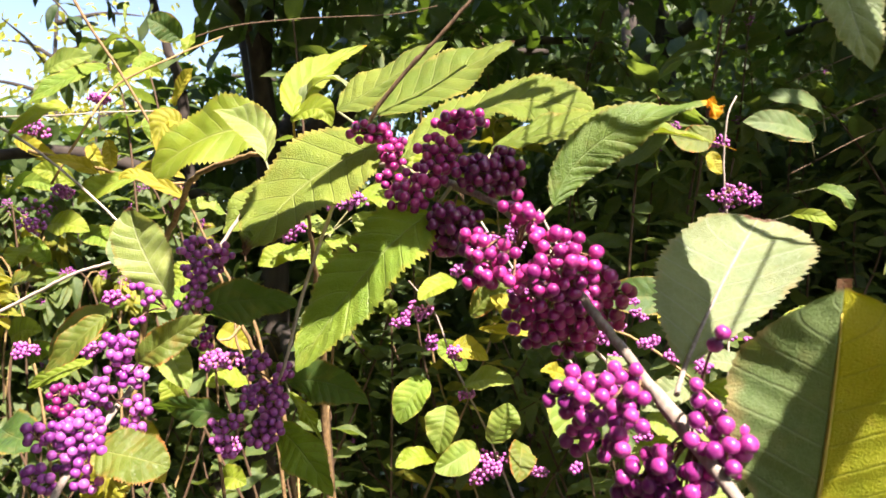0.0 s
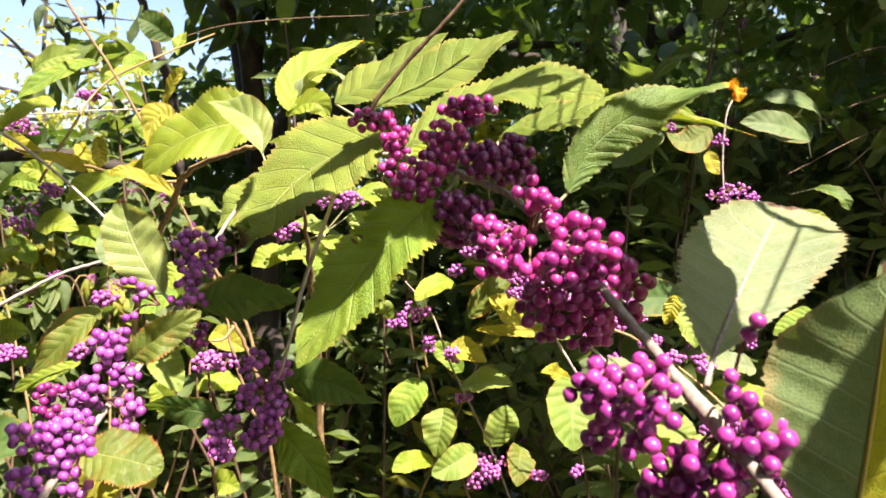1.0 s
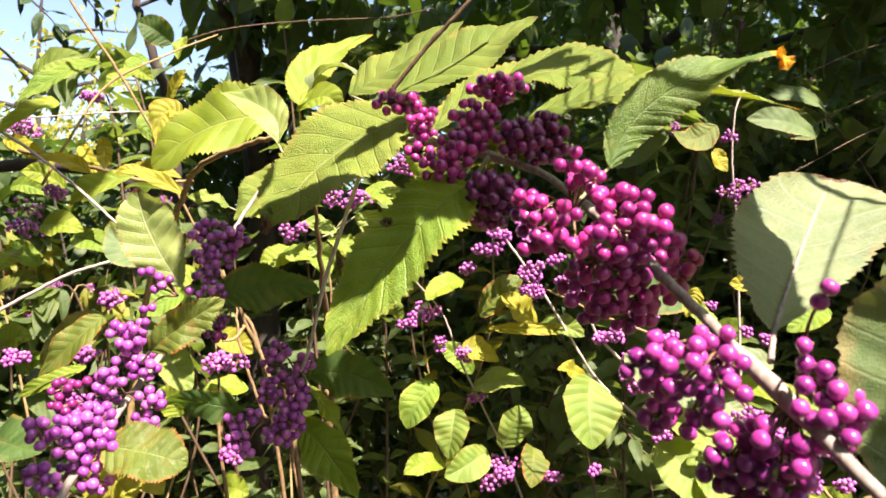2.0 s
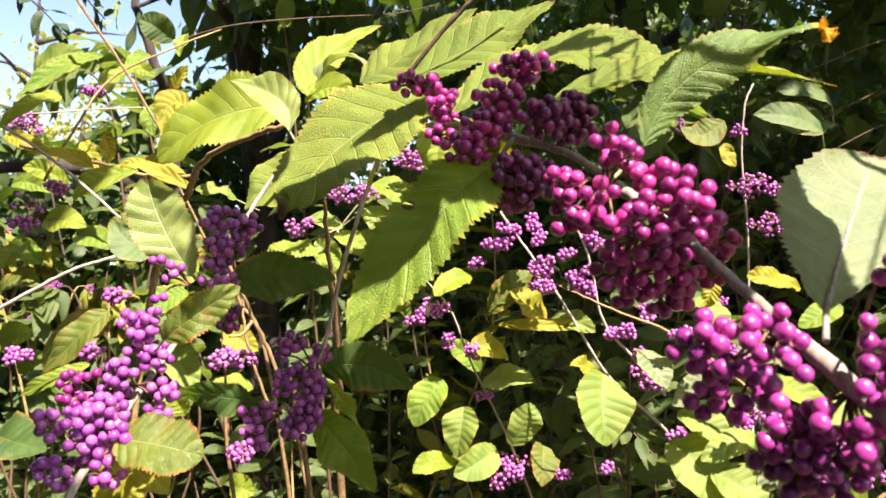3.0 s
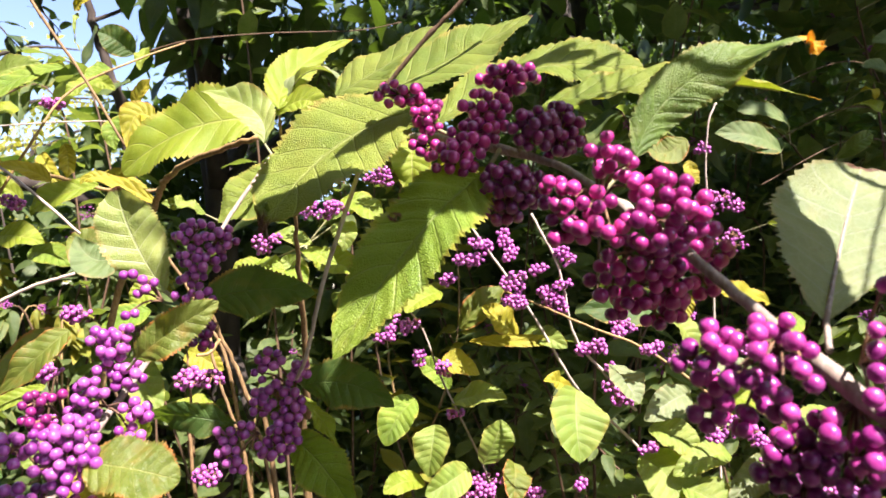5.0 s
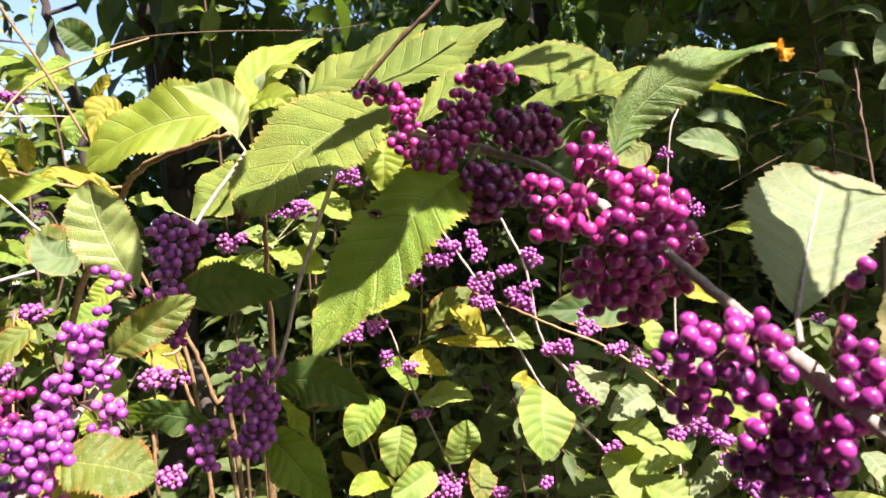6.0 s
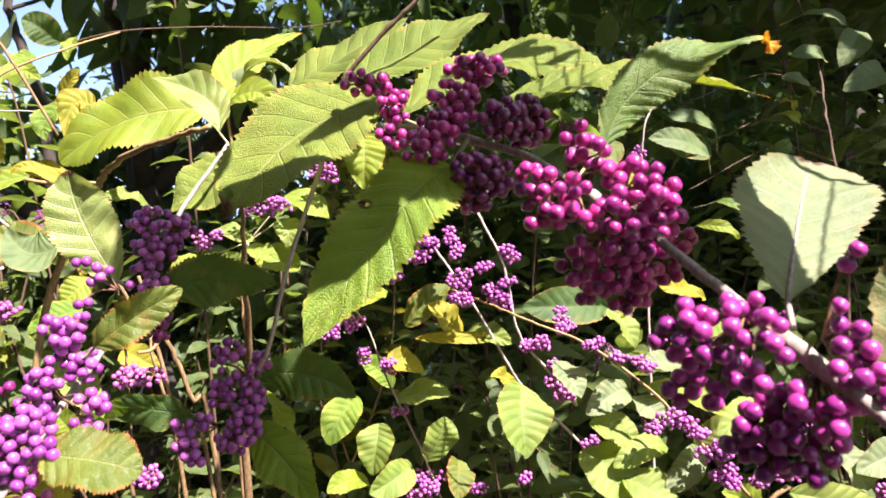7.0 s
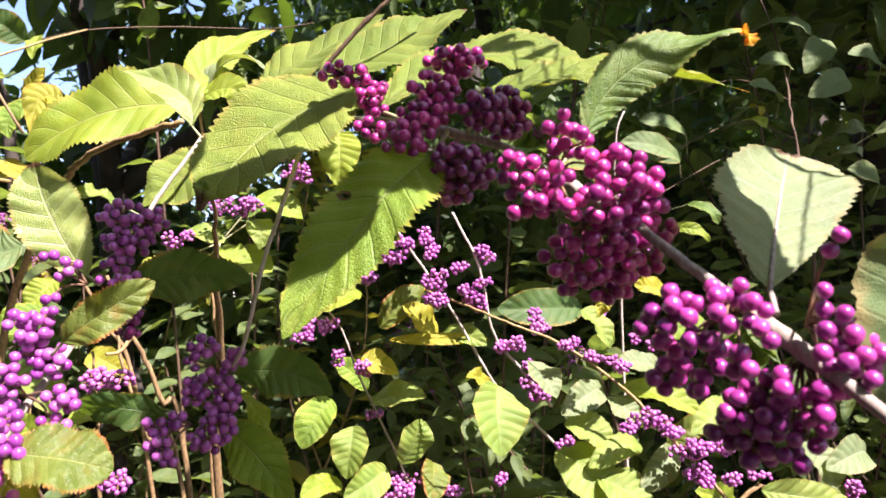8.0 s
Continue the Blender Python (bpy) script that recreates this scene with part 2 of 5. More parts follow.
def stem(parent, pts, r0, r1, material, name="stem", knots=(), label="", sides=10):
    line = smooth_line(pts, 8)
    rng = random.Random(len(line) + int(abs(pts[0][0]) * 1e4))
    line = [p + 0.25 * r1 * Vector((rng.uniform(-1, 1), rng.uniform(-1, 1), rng.uniform(-1, 1))) for p in line]
    return under(part(name, tube(bmesh.new(), line, r0, r1, sides, knots), material, None, label), parent)


def leaf(parent, a, m, b, width, material, normal=(0, -1, 0.3), fold=0.15, quilt=0.0004, wave=0.0018, point=0.95, belly=0.62, tooth=0.05,
         seed=1, petiole=None, rib=VEIN, second=None, tip=None, side_curl=0.0, label="", laterals=8, roll=0.0, back=False, tail=0.0, worn=0.08, thread=0.15, bite=None, skew=0.0):
    """One leaf blade from its base a over m to its tip b, with a toothed margin, sunken veins, a petiole and a midrib.
    second: a material for the half on its left; tip: brown or orange for its last part, of share worn; tail: share of a narrow drawn-out tip; bite: a hole with a brown rim; side_curl: how far the margins bend out of its plane; skew: how far its left half lags behind the right."""
    rng = random.Random(seed)
    a, m, b, hint = Vector(a), Vector(m), Vector(b), Vector(normal).normalized()
    c = 2 * m - 0.5 * (a + b)
    nu, nv = 93, 14
    teeth = 31
    norm = (belly / (belly + point)) ** belly * (point / (belly + point)) ** point
    ph1, ph2 = rng.uniform(0, 6.28), rng.uniform(0, 6.28)
    bm = bmesh.new()
    uvl = bm.loops.layers.uv.new("UVMap")
    aged = bm.verts.layers.float.new("blush" if tip == "orange" else "wither")
    grid, coords, ribline = [], {}, []
    for i in range(nu + 1):
        s = i / nu
        se = min(max(s, 0.003), 0.997)
        p = (1 - s) ** 2 * a + 2 * s * (1 - s) * c + s * s * b
        t = (2 * (1 - s) * (c - a) + 2 * s * (b - c)).normalized()
        sd = t.cross(hint).normalized()
        nn = sd.cross(t)
        if roll:
            q = Matrix.Rotation(roll * (s - 0.4), 3, t)
            sd, nn = q @ sd, q @ nn
        sp = min(se / (1 - 0.8 * tail), 0.997)
        w = 0.5 * width * (sp ** belly * (1 - sp) ** point) / norm
        if tail and s > 0.6:
            w = math.hypot(w, 0.5 * width * thread * (1 - se) ** 0.6 * min(1, (s - 0.6) / 0.2))
        row = []
        saw = (s * teeth) % 1.0
        for j in range(nv + 1):
            v = 2 * j / nv - 1
            av = abs(v)
            wv = w
            if j in (0, nv):
                wv = w * (1 + tooth * (saw * 2.4 - 0.8)) + 0.0006 * (rng.random() - 0.5) * min(1, 4 * w / width)
            phase = laterals * (s - 0.16 * av)
            ridge = abs(math.sin(math.pi * (phase + 0.5)))
            h = quilt * (1 - ridge ** 3) * min(1.0, av * 3) * min(1, 6 * w / width)
            h += fold * av * w + side_curl * w * av * av
            h += wave * (math.sin(7 * s + ph1) * v + 0.6 * math.sin(15 * s + ph2 + 2 * v) * av) * min(1, 4 * s) * min(1, 3.2 * w / width)
            pos = p + (sd + skew * t) * v * wv * (1 - 0.2 * abs(side_curl) * av) + nn * h
            vert = bm.verts.new(pos)
            if bite:
                vert[aged] = max(0.0, 1.5 - 0.62 * math.hypot((s - bite[0]) / bite[2], (v - bite[1]) / bite[3]))
            if tip:
                vert[aged] = max(0.0, min(1.0, (s - 1 + 2.2 * worn) / (2 * worn)))
            coords[vert] = (s, 0.5 + 0.5 * v)
            row.append(vert)
        grid.append(row)
        ribline.append(p + nn * ((0.0002 if back else -0.0007) * (1 - 0.7 * s)))
    for i in range(nu):
        for j in range(nv):
            if bite and math.hypot(((i + 0.5) / nu - bite[0]) / bite[2], (2 * (j + 0.5) / nv - 1 - bite[1]) / bite[3]) < 1:
                continue
            f = bm.faces.new((grid[i][j], grid[i][j + 1], grid[i + 1][j + 1], grid[i + 1][j]))
            for l in f.loops:
                l[uvl].uv = coords[l.vert]
            if second and j < nv // 2:
                f.material_index = 1
    ob = under(part("leaf", bm, [material, second or material], None, label), parent)
    way = [Vector(petiole)] if petiole else []
    width0 = 0.0007 if width > 0.02 else 0.0005
    line = smooth_line(way + [ribline[0]], 5)[:-1] if way else []
    rb = tube(bmesh.new(), line + ribline[:int(nu * 0.9):3], width0, 0.00012, 6)
    under2(part("petiole", rb, rib), ob)
    return ob


def under2(ob, parent):
    """Parents a sub-part whose mesh stands in world places."""
    ob.parent = parent
    top = parent.parent
    ob.matrix_parent_inverse = (top.matrix_basis @ parent.matrix_parent_inverse @ parent.matrix_basis).inverted()
    return ob


def ball_mesh(name, material, rings=9, sides=14):
    """A berry of 1 m across, with a small scar at its foot."""
    bm = bmesh.new()
    bmesh.ops.create_uvsphere(bm, u_segments=sides, v_segments=rings, radius=0.5)
    for v in bm.verts:
        if v.co.z < -0.46:
            v.co.z += 0.05
    me = bpy.data.meshes.new(name)
    bm.to_mesh(me)
    bm.free()
    me.materials.append(material)
    me.shade_smooth()
    return me


BERRIES = {m.name: ball_mesh("berry", m) for m in (BERRY, PURPLE, VIOLET, SHADEBERRY)}
BERRIES[PINK.name] = ball_mesh("berry", PINK, 6, 8)


def cluster(parent, root, blobs, dia, material, seed=1, fill=1.12, label=""):
    """A berry cluster: berries packed on the outside of some ellipsoids (centre, radii), each on a stalk that branches from the root."""
    rng = random.Random(seed)
    root = Vector(root)
    spots = []
    for centre, (rx, ry, rz), count in blobs:
        centre = Vector(centre)
        made, tries = 0, 0
        while made < count * fill and tries < 4000:
            tries += 1
            d = Vector((rng.gauss(0, 1), rng.gauss(0, 1), rng.gauss(0, 1))).normalized()
            k = rng.uniform(0.3, 1.0) ** 0.6 * rng.uniform(0.9, 1.12)
            p = centre + Vector((d.x * rx * k, d.y * ry * k, d.z * rz * k))
            if all((p - q).length > dia * 0.93 for q, _ in spots):
                spots.append((p, centre))
                made += 1
    bm = bmesh.new()
    forks = {}

    def grow(line, r0, r1, sides, joint):
        """One stalk, webbed to the joint it grows from; gives the verts at its far end."""
        n0 = len(bm.verts)
        tube(bm, line, r0, r1, sides)
        bm.verts.ensure_lookup_table()
        if joint:
            bm.faces.new((joint[0], bm.verts[n0], bm.verts[n0 + 1]))
        return bm.verts[n0], bm.verts[len(bm.verts) - sides]

    first = None
    for centre, radii, _ in blobs:
        centre = Vector(centre)
        bend = (root + centre) * 0.5 + Vector((0, 0, 0.15 * (root - centre).length))
        foot, end = grow(smooth_line([root, bend, centre], 4), 0.00042, 0.0003, 5, first)
        first = first or (foot,)
        forks[centre.to_tuple(5)] = (end,)
    for p, centre in spots:
        midway = centre.lerp(p, 0.5) + Vector((rng.uniform(-1, 1), rng.uniform(-1, 1), rng.uniform(-1, 1))) * dia * 0.2
        grow(smooth_line([centre, midway, p], 2), 0.00035, 0.00025, 4, forks[centre.to_tuple(5)])
    ob = under(part("fruiting_stalk", bm, PEDICEL, None, label), parent)
    inv = ob.matrix_parent_inverse.copy()
    top = (parent.matrix_basis @ inv).inverted()
    for p, centre in spots:
        b = new("berry", BERRIES[material.name])
        b.parent = ob
        b.matrix_parent_inverse = top
        d = dia * rng.uniform(0.86, 1.1)
        turn = (p - centre).to_track_quat("-Z", "Y").to_matrix().to_4x4()
        b.matrix_basis = Matrix.Translation(p) @ turn @ Matrix.Diagonal((d, d, d * rng.uniform(0.93, 1.0), 1))
    return ob


def many(parts_list):
    """One mesh from many copies of templates: rows of (verts, faces, uvs, matrix)."""
    vs, fs, us, base = [], [], [], 0
    for verts, faces, uvs, m in parts_list:
        r = np.array(m.to_3x3())
        vs.append(verts @ r.T + np.array(m.translation))
        fs.append(faces + base)
        us.append(uvs)
        base += len(verts)
    return np.concatenate(vs), np.concatenate(fs), np.concatenate(us)


def stuff_mesh(name, rows, material, parent=None, label="", kind="stuff"):
    v, f, uv = many(rows)
    me = bpy.data.meshes.new(name)
    me.from_pydata(v.tolist(), [], f.tolist())
    layer = me.uv_layers.new(name="UVMap")
    layer.data.foreach_set("uv", uv[f.ravel()].astype(np.float32).ravel())
    me.materials.append(material)
    me.shade_smooth()
    ob = new(name, me)
    if parent:
        under(ob, parent)
    return tagged(ob, label, "", "", kind)


def leaf_template(width=0.5, bend=-0.25, fold=0.25, nu=8, nv=4, wav=0.03):
    """A unit leaf along +y, its upper side to +z."""
    verts, uvs, faces = [], [], []
    for i in range(nu + 1):
        s = i / nu
        se = min(max(s, 0.02), 0.985)
        w = 0.5 * width * se ** 0.62 * (1 - se) ** 0.9 / 0.355
        for j in range(nv + 1):
            v = 2 * j / nv - 1
            verts.append((v * w, s, bend * s * s + fold * abs(v) * w + wav * math.sin(9 * s + 2 * v)))
            uvs.append((s, 0.5 + 0.5 * v))
    for i in range(nu):
        for j in range(nv):
            k = i * (nv + 1) + j
            faces.append((k, k + 1, k + nv + 2, k + nv + 1))
    return np.array(verts), np.array(faces), np.array(uvs)


LEAVES = [leaf_template(0.5, -0.25, 0.25), leaf_template(0.42, -0.55, 0.4), leaf_template(0.55, 0.1, 0.15), leaf_template(0.48, -0.05, 0.55)]
SMALL = [leaf_template(0.5, -0.25, 0.3, 4, 2), leaf_template(0.6, -0.5, 0.2, 4, 2)]


def ico_template():
    bm = bmesh.new()
    bmesh.ops.create_icosphere(bm, subdivisions=1, radius=0.5)
    v = np.array([x.co[:] for x in bm.verts])
    f = np.array([[x.index for x in g.verts] for g in bm.faces])
    bm.free()
    return v, f, np.zeros((len(v), 2))


ICO = ico_template()


def set_leaf(at, way, up, size):
    """A matrix that lays a unit leaf at a place along a way with its upper side to up."""
    y = Vector(way).normalized()
    x = y.cross(Vector(up)).normalized()
    z = x.cross(y)
    m = Matrix((x, y, z)).transposed().to_4x4() @ Matrix.Diagonal((size, size, size, 1))
    m.translation = at
    return m


def rand_unit(rng):
    return Vector((rng.gauss(0, 1), rng.gauss(0, 1), rng.gauss(0, 1))).normalized()


def far_cluster(parent, at, size, seed, count=26, dia=0.0032, label=""):
    """A small cluster further off, round or a little flat."""
    rng = random.Random(seed)
    blobs = []
    for i in range(3):
        off = Vector((rng.uniform(-0.75, 0.75), rng.uniform(-0.4, 0.4), rng.uniform(-0.5, 0.5))) * size
        r = size * rng.uniform(0.45, 0.75)
        blobs.append((Vector(at) + off, (r * 1.1, r, r * 0.8), count // 3))
    return cluster(parent, Vector(at) + Vector((0, 0.004, -0.5 * size)), blobs, dia, PINK, seed, 1.1, label)


def berry_rows(rows, at, size, rng, count, dia=0.0036):
    for _ in range(count):
        d = rand_unit(rng) * size * rng.uniform(0.55, 1.0)
        p = Vector(at) + Vector((d.x * 1.1, d.y, d.z * 0.85))
        rows.append((*ICO, Matrix.Translation(p) @ Matrix.Diagonal((dia * rng.uniform(0.8, 1.15),) * 3 + (1,))))


def sprig(name, pts, r0, r1, material, leaves, size, leaf_material, label, seed, berries=0, group="", droop=0.3, start=0.15):
    """A further branch: a stem with pairs of leaves and berry clusters in their axils."""
    rng = random.Random(seed)
    ob = thing(name, pts[0], label, "branch", group)
    stem(ob, pts, r0, r1, material, sides=6)
    line = smooth_line(pts, 12)
    n = len(line)
    rows, dots = [], []
    for i in range(leaves):
        f = start + (0.98 - start) * i / max(1, leaves - 1)
        k = min(n - 2, int(f * (n - 1)))
        p, t = line[k], (line[k + 1] - line[k]).normalized()
        side = t.cross(Vector((rng.uniform(-1, 1), rng.uniform(-1, 1), 0.8))).normalized()
        for sg in (-1, 1):
            way = (side * sg + 0.5 * t + Vector((0, 0, -droop * rng.uniform(0.3, 1.4))) + 0.35 * rand_unit(rng)).normalized()
            up = Vector((rng.uniform(-0.5, 0.5), rng.uniform(-0.7, 0.2), 1))
            rows.append((*rng.choice(LEAVES), set_leaf(p + way * size * 0.08, way, up, size * rng.uniform(0.6, 1.15))))
        if berries and rng.random() < berries:
            berry_rows(dots, p + Vector((0, -0.006, 0.004)), rng.uniform(0.009, 0.016), rng, rng.randrange(20, 40))
    stuff_mesh("foliage", rows, leaf_material, ob)
    if dots:
        stuff_mesh("fruit", dots, FARBERRY, ob, "pink berries in small clusters")
    return ob


# ---- ground ----
def ground_mat():
    k = Nodes("lawn")
    pos = k.n("NewGeometry").outputs["Position"]
    col = k.mix(k.ramp(k.noise(0.6, 4, pos), 0.35, 0.65), (0.10, 0.16, 0.03), (0.20, 0.24, 0.05))
    col = k.mix(k.math("MULTIPLY", k.noise(40, 4, pos), 0.5), col, (0.06, 0.07, 0.02))
    bed = k.math("ADD", k.n("SeparateXYZ", Vector=pos).outputs[1], k.math("MULTIPLY", k.noise(1.5, 3, pos), 2.0))
    col = k.mix(k.ramp(bed, 5.2, 5.8), k.mix(k.noise(25, 5, pos), (0.03, 0.022, 0.014), (0.09, 0.06, 0.035)), col)
    bmp = k.n("Bump", Height=k.noise(60, 5, pos), Strength=0.8, Distance=0.03)
    return k.out(k.n("BsdfPrincipled", Base_Color=col, Roughness=0.85, Normal=bmp.outputs[0]).outputs[0])


def build_ground():
    bm = bmesh.new()
    xs = [-400, -120, -40, -15] + [-10 + i for i in range(21)] + [15, 40, 120, 400]
    ys = [-400, -100, -20, -5] + [-2 + i for i in range(24)] + [26, 35, 60, 120, 400, 900]
    rows = [[bm.verts.new((x, y, 0.12 * noise.noise((x * 0.4, y * 0.4, 0.0)) + (0.03 * max(0, y - 6) if y < 60 else 1.62))) for x in xs] for y in ys]
    for a, b in zip(rows, rows[1:]):
        for i in range(len(xs) - 1):
            bm.faces.new((a[i], a[i + 1], b[i + 1], b[i]))
    ob = part("ground", bm, ground_mat())
    tagged(ob, "sunlit lawn and leaf litter behind the shrub", "ground", "", "structure")


build_ground()

# ---- the main branch: grey stem, three large magenta clusters, toothed leaves ----
main = thing("beautyberry_branch", (0.0720, 0.1500, 1.2790), "arching grey beautyberry branch with magenta berry clusters and toothed leaves", "branch", "beautyberry branches")
stem(main, [(0.1100, 0.1205, 1.2398), (0.0941, 0.1519, 1.2662), (0.0776, 0.1842, 1.2936), (0.0694, 0.2003, 1.3073), (0.0611, 0.2165, 1.3210), (0.0560, 0.2340, 1.3310),
            (0.0440, 0.2520, 1.3450), (0.0300, 0.2670, 1.3530), (0.0100, 0.2900, 1.3620), (-0.0080, 0.3150, 1.3680), (-0.0250, 0.3500, 1.3740)],
     0.00135, 0.0010, STEM, knots=(0.2, 0.5, 0.7, 0.8))
leaf(main, (0.0055, 0.2885, 1.3705), (-0.0209, 0.2815, 1.3565), (-0.0412, 0.2700, 1.3300), 0.0410, TOP, (-0.1, -0.7, 0.7), 0.10, point=0.62, belly=0.55, seed=2, petiole=(0.0110, 0.2800, 1.3640), tip="brown", tooth=0.06, tail=0.06, worn=0.05, thread=0.07, quilt=0.0006)
leaf(main, (-0.0403, 0.2735, 1.3393), (-0.0408, 0.2715, 1.3352), (-0.0414, 0.2700, 1.3303), 0.0034, TOP, (-0.2, -0.95, 0.1), 0.3, seed=78, tip="brown", worn=0.45, tooth=0.1, quilt=0.0, point=0.9)
leaf(main, (0.0225, 0.2550, 1.3430), (0.0035, 0.2480, 1.3250), (-0.0180, 0.2460, 1.2945), 0.0300, GREEN, (-0.25, -0.75, 0.6), 0.12, seed=3, petiole=(0.0290, 0.2620, 1.3520), tooth=0.08, quilt=0.0009, laterals=10, point=0.85, bite=(0.45, 0.72, 0.018, 0.10))
leaf(main, (-0.0053, 0.3500, 1.3946), (0.0274, 0.3520, 1.4114), (0.0577, 0.3510, 1.4275), 0.0345, TOP, (0.0, -0.65, 0.76), 0.1, seed=4, petiole=(-0.0100, 0.3500, 1.3900), tip="brown", worn=0.02, quilt=0.0006, point=0.85)
leaf(main, (-0.0290, 0.3880, 1.4045), (-0.0033, 0.3880, 1.4198), (0.0270, 0.3900, 1.4400), 0.0350, TOP, (0.0, -0.6, 0.8), 0.1, seed=5, petiole=(-0.0150, 0.3550, 1.3910), quilt=0.0006)
leaf(main, (0.0110, 0.2760, 1.3621), (0.0442, 0.2900, 1.3845), (0.0785, 0.2811, 1.3800), 0.0310, TOP, (-0.07, -0.62, 0.78), 0.1, seed=6, petiole=(0.0190, 0.2680, 1.3560), tooth=0.09, point=0.55, belly=0.85, quilt=0.0007)
leaf(main, (0.0430, 0.2735, 1.3660), (0.0789, 0.2580, 1.3701), (0.1142, 0.2428, 1.3604), 0.0270, TOP, (0.0, -0.5, 0.86), 0.1, seed=7, petiole=(0.0340, 0.2580, 1.3510), point=0.9, tail=0.10, tip="orange", worn=0.035, thread=0.10, quilt=0.0011)
leaf(main, (0.0579, 0.2290, 1.3431), (0.0719, 0.2290, 1.3617), (0.0992, 0.2226, 1.3705), 0.0140, MIDGREEN, (0.35, -0.78, 0.40), -0.1, seed=8, roll=-0.5, petiole=(0.0480, 0.2280, 1.3330), tip="orange", worn=0.02, quilt=0.0005, laterals=12, tooth=0.05, point=0.55, belly=0.6)
leaf(main, (0.0986, 0.2226, 1.3697), (0.0998, 0.2215, 1.3685), (0.0998, 0.2200, 1.3650), 0.0046, TURNING, (0.2, -0.9, 0.2), 0.5, seed=77, tip="orange", worn=0.9, tooth=0.2, quilt=0.0)
leaf(main, (0.0832, 0.1960, 1.3031), (0.0973, 0.2110, 1.3212), (0.1139, 0.2275, 1.3393), 0.0340, PALE, (0.05, -0.88, 0.48), 0.06, back=True, seed=9, petiole=(0.0790, 0.1885, 1.2980), rib=STEM, quilt=-0.0006, point=0.46, belly=0.9, tooth=0.05, side_curl=0.12, tip="brown", worn=0.012, skew=0.65)
# two-tone blade; the yellow half is coloured brighter as if backlit
leaf(main, (0.1020, 0.1780, 1.2670), (0.1040, 0.1720, 1.2970), (0.1040, 0.1660, 1.3240), 0.0395, TURNING, (-0.12, -1, 0.1), 0.05, back=True, tooth=0.015, seed=10, petiole=(0.1000, 0.1800, 1.2600), quilt=-0.0006, point=0.62, belly=0.8, second=GREY, tip="brown", worn=0.035, tail=0.06, rib=VEINYELLOW)

BIG = 0.0036


def lobes(rows):
    """Round lobes of a cluster: centre, radius, berries."""
    return [(c, (max(r, 0.0018 * n ** 0.42),) * 3, n) for c, r, n in rows]


cluster(main, (0.0480, 0.2290, 1.3310), lobes((
    ((0.0440, 0.2170, 1.3420), 0.0018, 2), ((0.0470, 0.2150, 1.3420), 0.0020, 3), ((0.0500, 0.2130, 1.3380), 0.0022, 3), ((0.0510, 0.2130, 1.3330), 0.0017, 2),
    ((0.0490, 0.2230, 1.3390), 0.0029, 4), ((0.0350, 0.2170, 1.3340), 0.0025, 4), ((0.0340, 0.2170, 1.3290), 0.0025, 4), ((0.0380, 0.2130, 1.3310), 0.0027, 4),
    ((0.0360, 0.2150, 1.3240), 0.0028, 4), ((0.0400, 0.2120, 1.3250), 0.0030, 5), ((0.0430, 0.2110, 1.3290), 0.0022, 3), ((0.0450, 0.2100, 1.3230), 0.0027, 4))),
    BIG, BERRY, 1, 0.95, label="large magenta berry cluster round the stem")
cluster(main, (0.0590, 0.2220, 1.3260), lobes((
    ((0.0520, 0.2090, 1.3310), 0.0019, 3), ((0.0560, 0.2080, 1.3340), 0.0024, 3), ((0.0600, 0.2080, 1.3320), 0.0024, 4), ((0.0640, 0.2100, 1.3290), 0.0024, 4),
    ((0.0540, 0.2070, 1.3290), 0.0021, 3), ((0.0580, 0.2060, 1.3280), 0.0024, 4), ((0.0630, 0.2100, 1.3250), 0.0024, 4), ((0.0500, 0.2080, 1.3260), 0.0024, 4),
    ((0.0540, 0.2090, 1.3220), 0.0029, 5), ((0.0600, 0.2120, 1.3220), 0.0030, 5), ((0.0690, 0.2180, 1.3230), 0.0033, 6))), BIG, BERRY, 21, 0.95)
cluster(main, (0.0590, 0.2260, 1.3210), lobes((
    ((0.0500, 0.2160, 1.3190), 0.0043, 9), ((0.0570, 0.2160, 1.3170), 0.0043, 9), ((0.0650, 0.2200, 1.3180), 0.0044, 9), ((0.0740, 0.2260, 1.3190), 0.0038, 7),
    ((0.0480, 0.2240, 1.3130), 0.0045, 9), ((0.0550, 0.2220, 1.3110), 0.0047, 10), ((0.0630, 0.2240, 1.3110), 0.0048, 10), ((0.0730, 0.2300, 1.3130), 0.0044, 8),
    ((0.0530, 0.2300, 1.3070), 0.0041, 7), ((0.0610, 0.2300, 1.3050), 0.0041, 7), ((0.0680, 0.2320, 1.3070), 0.0039, 6))), BIG, BERRY, 22, 1.0)
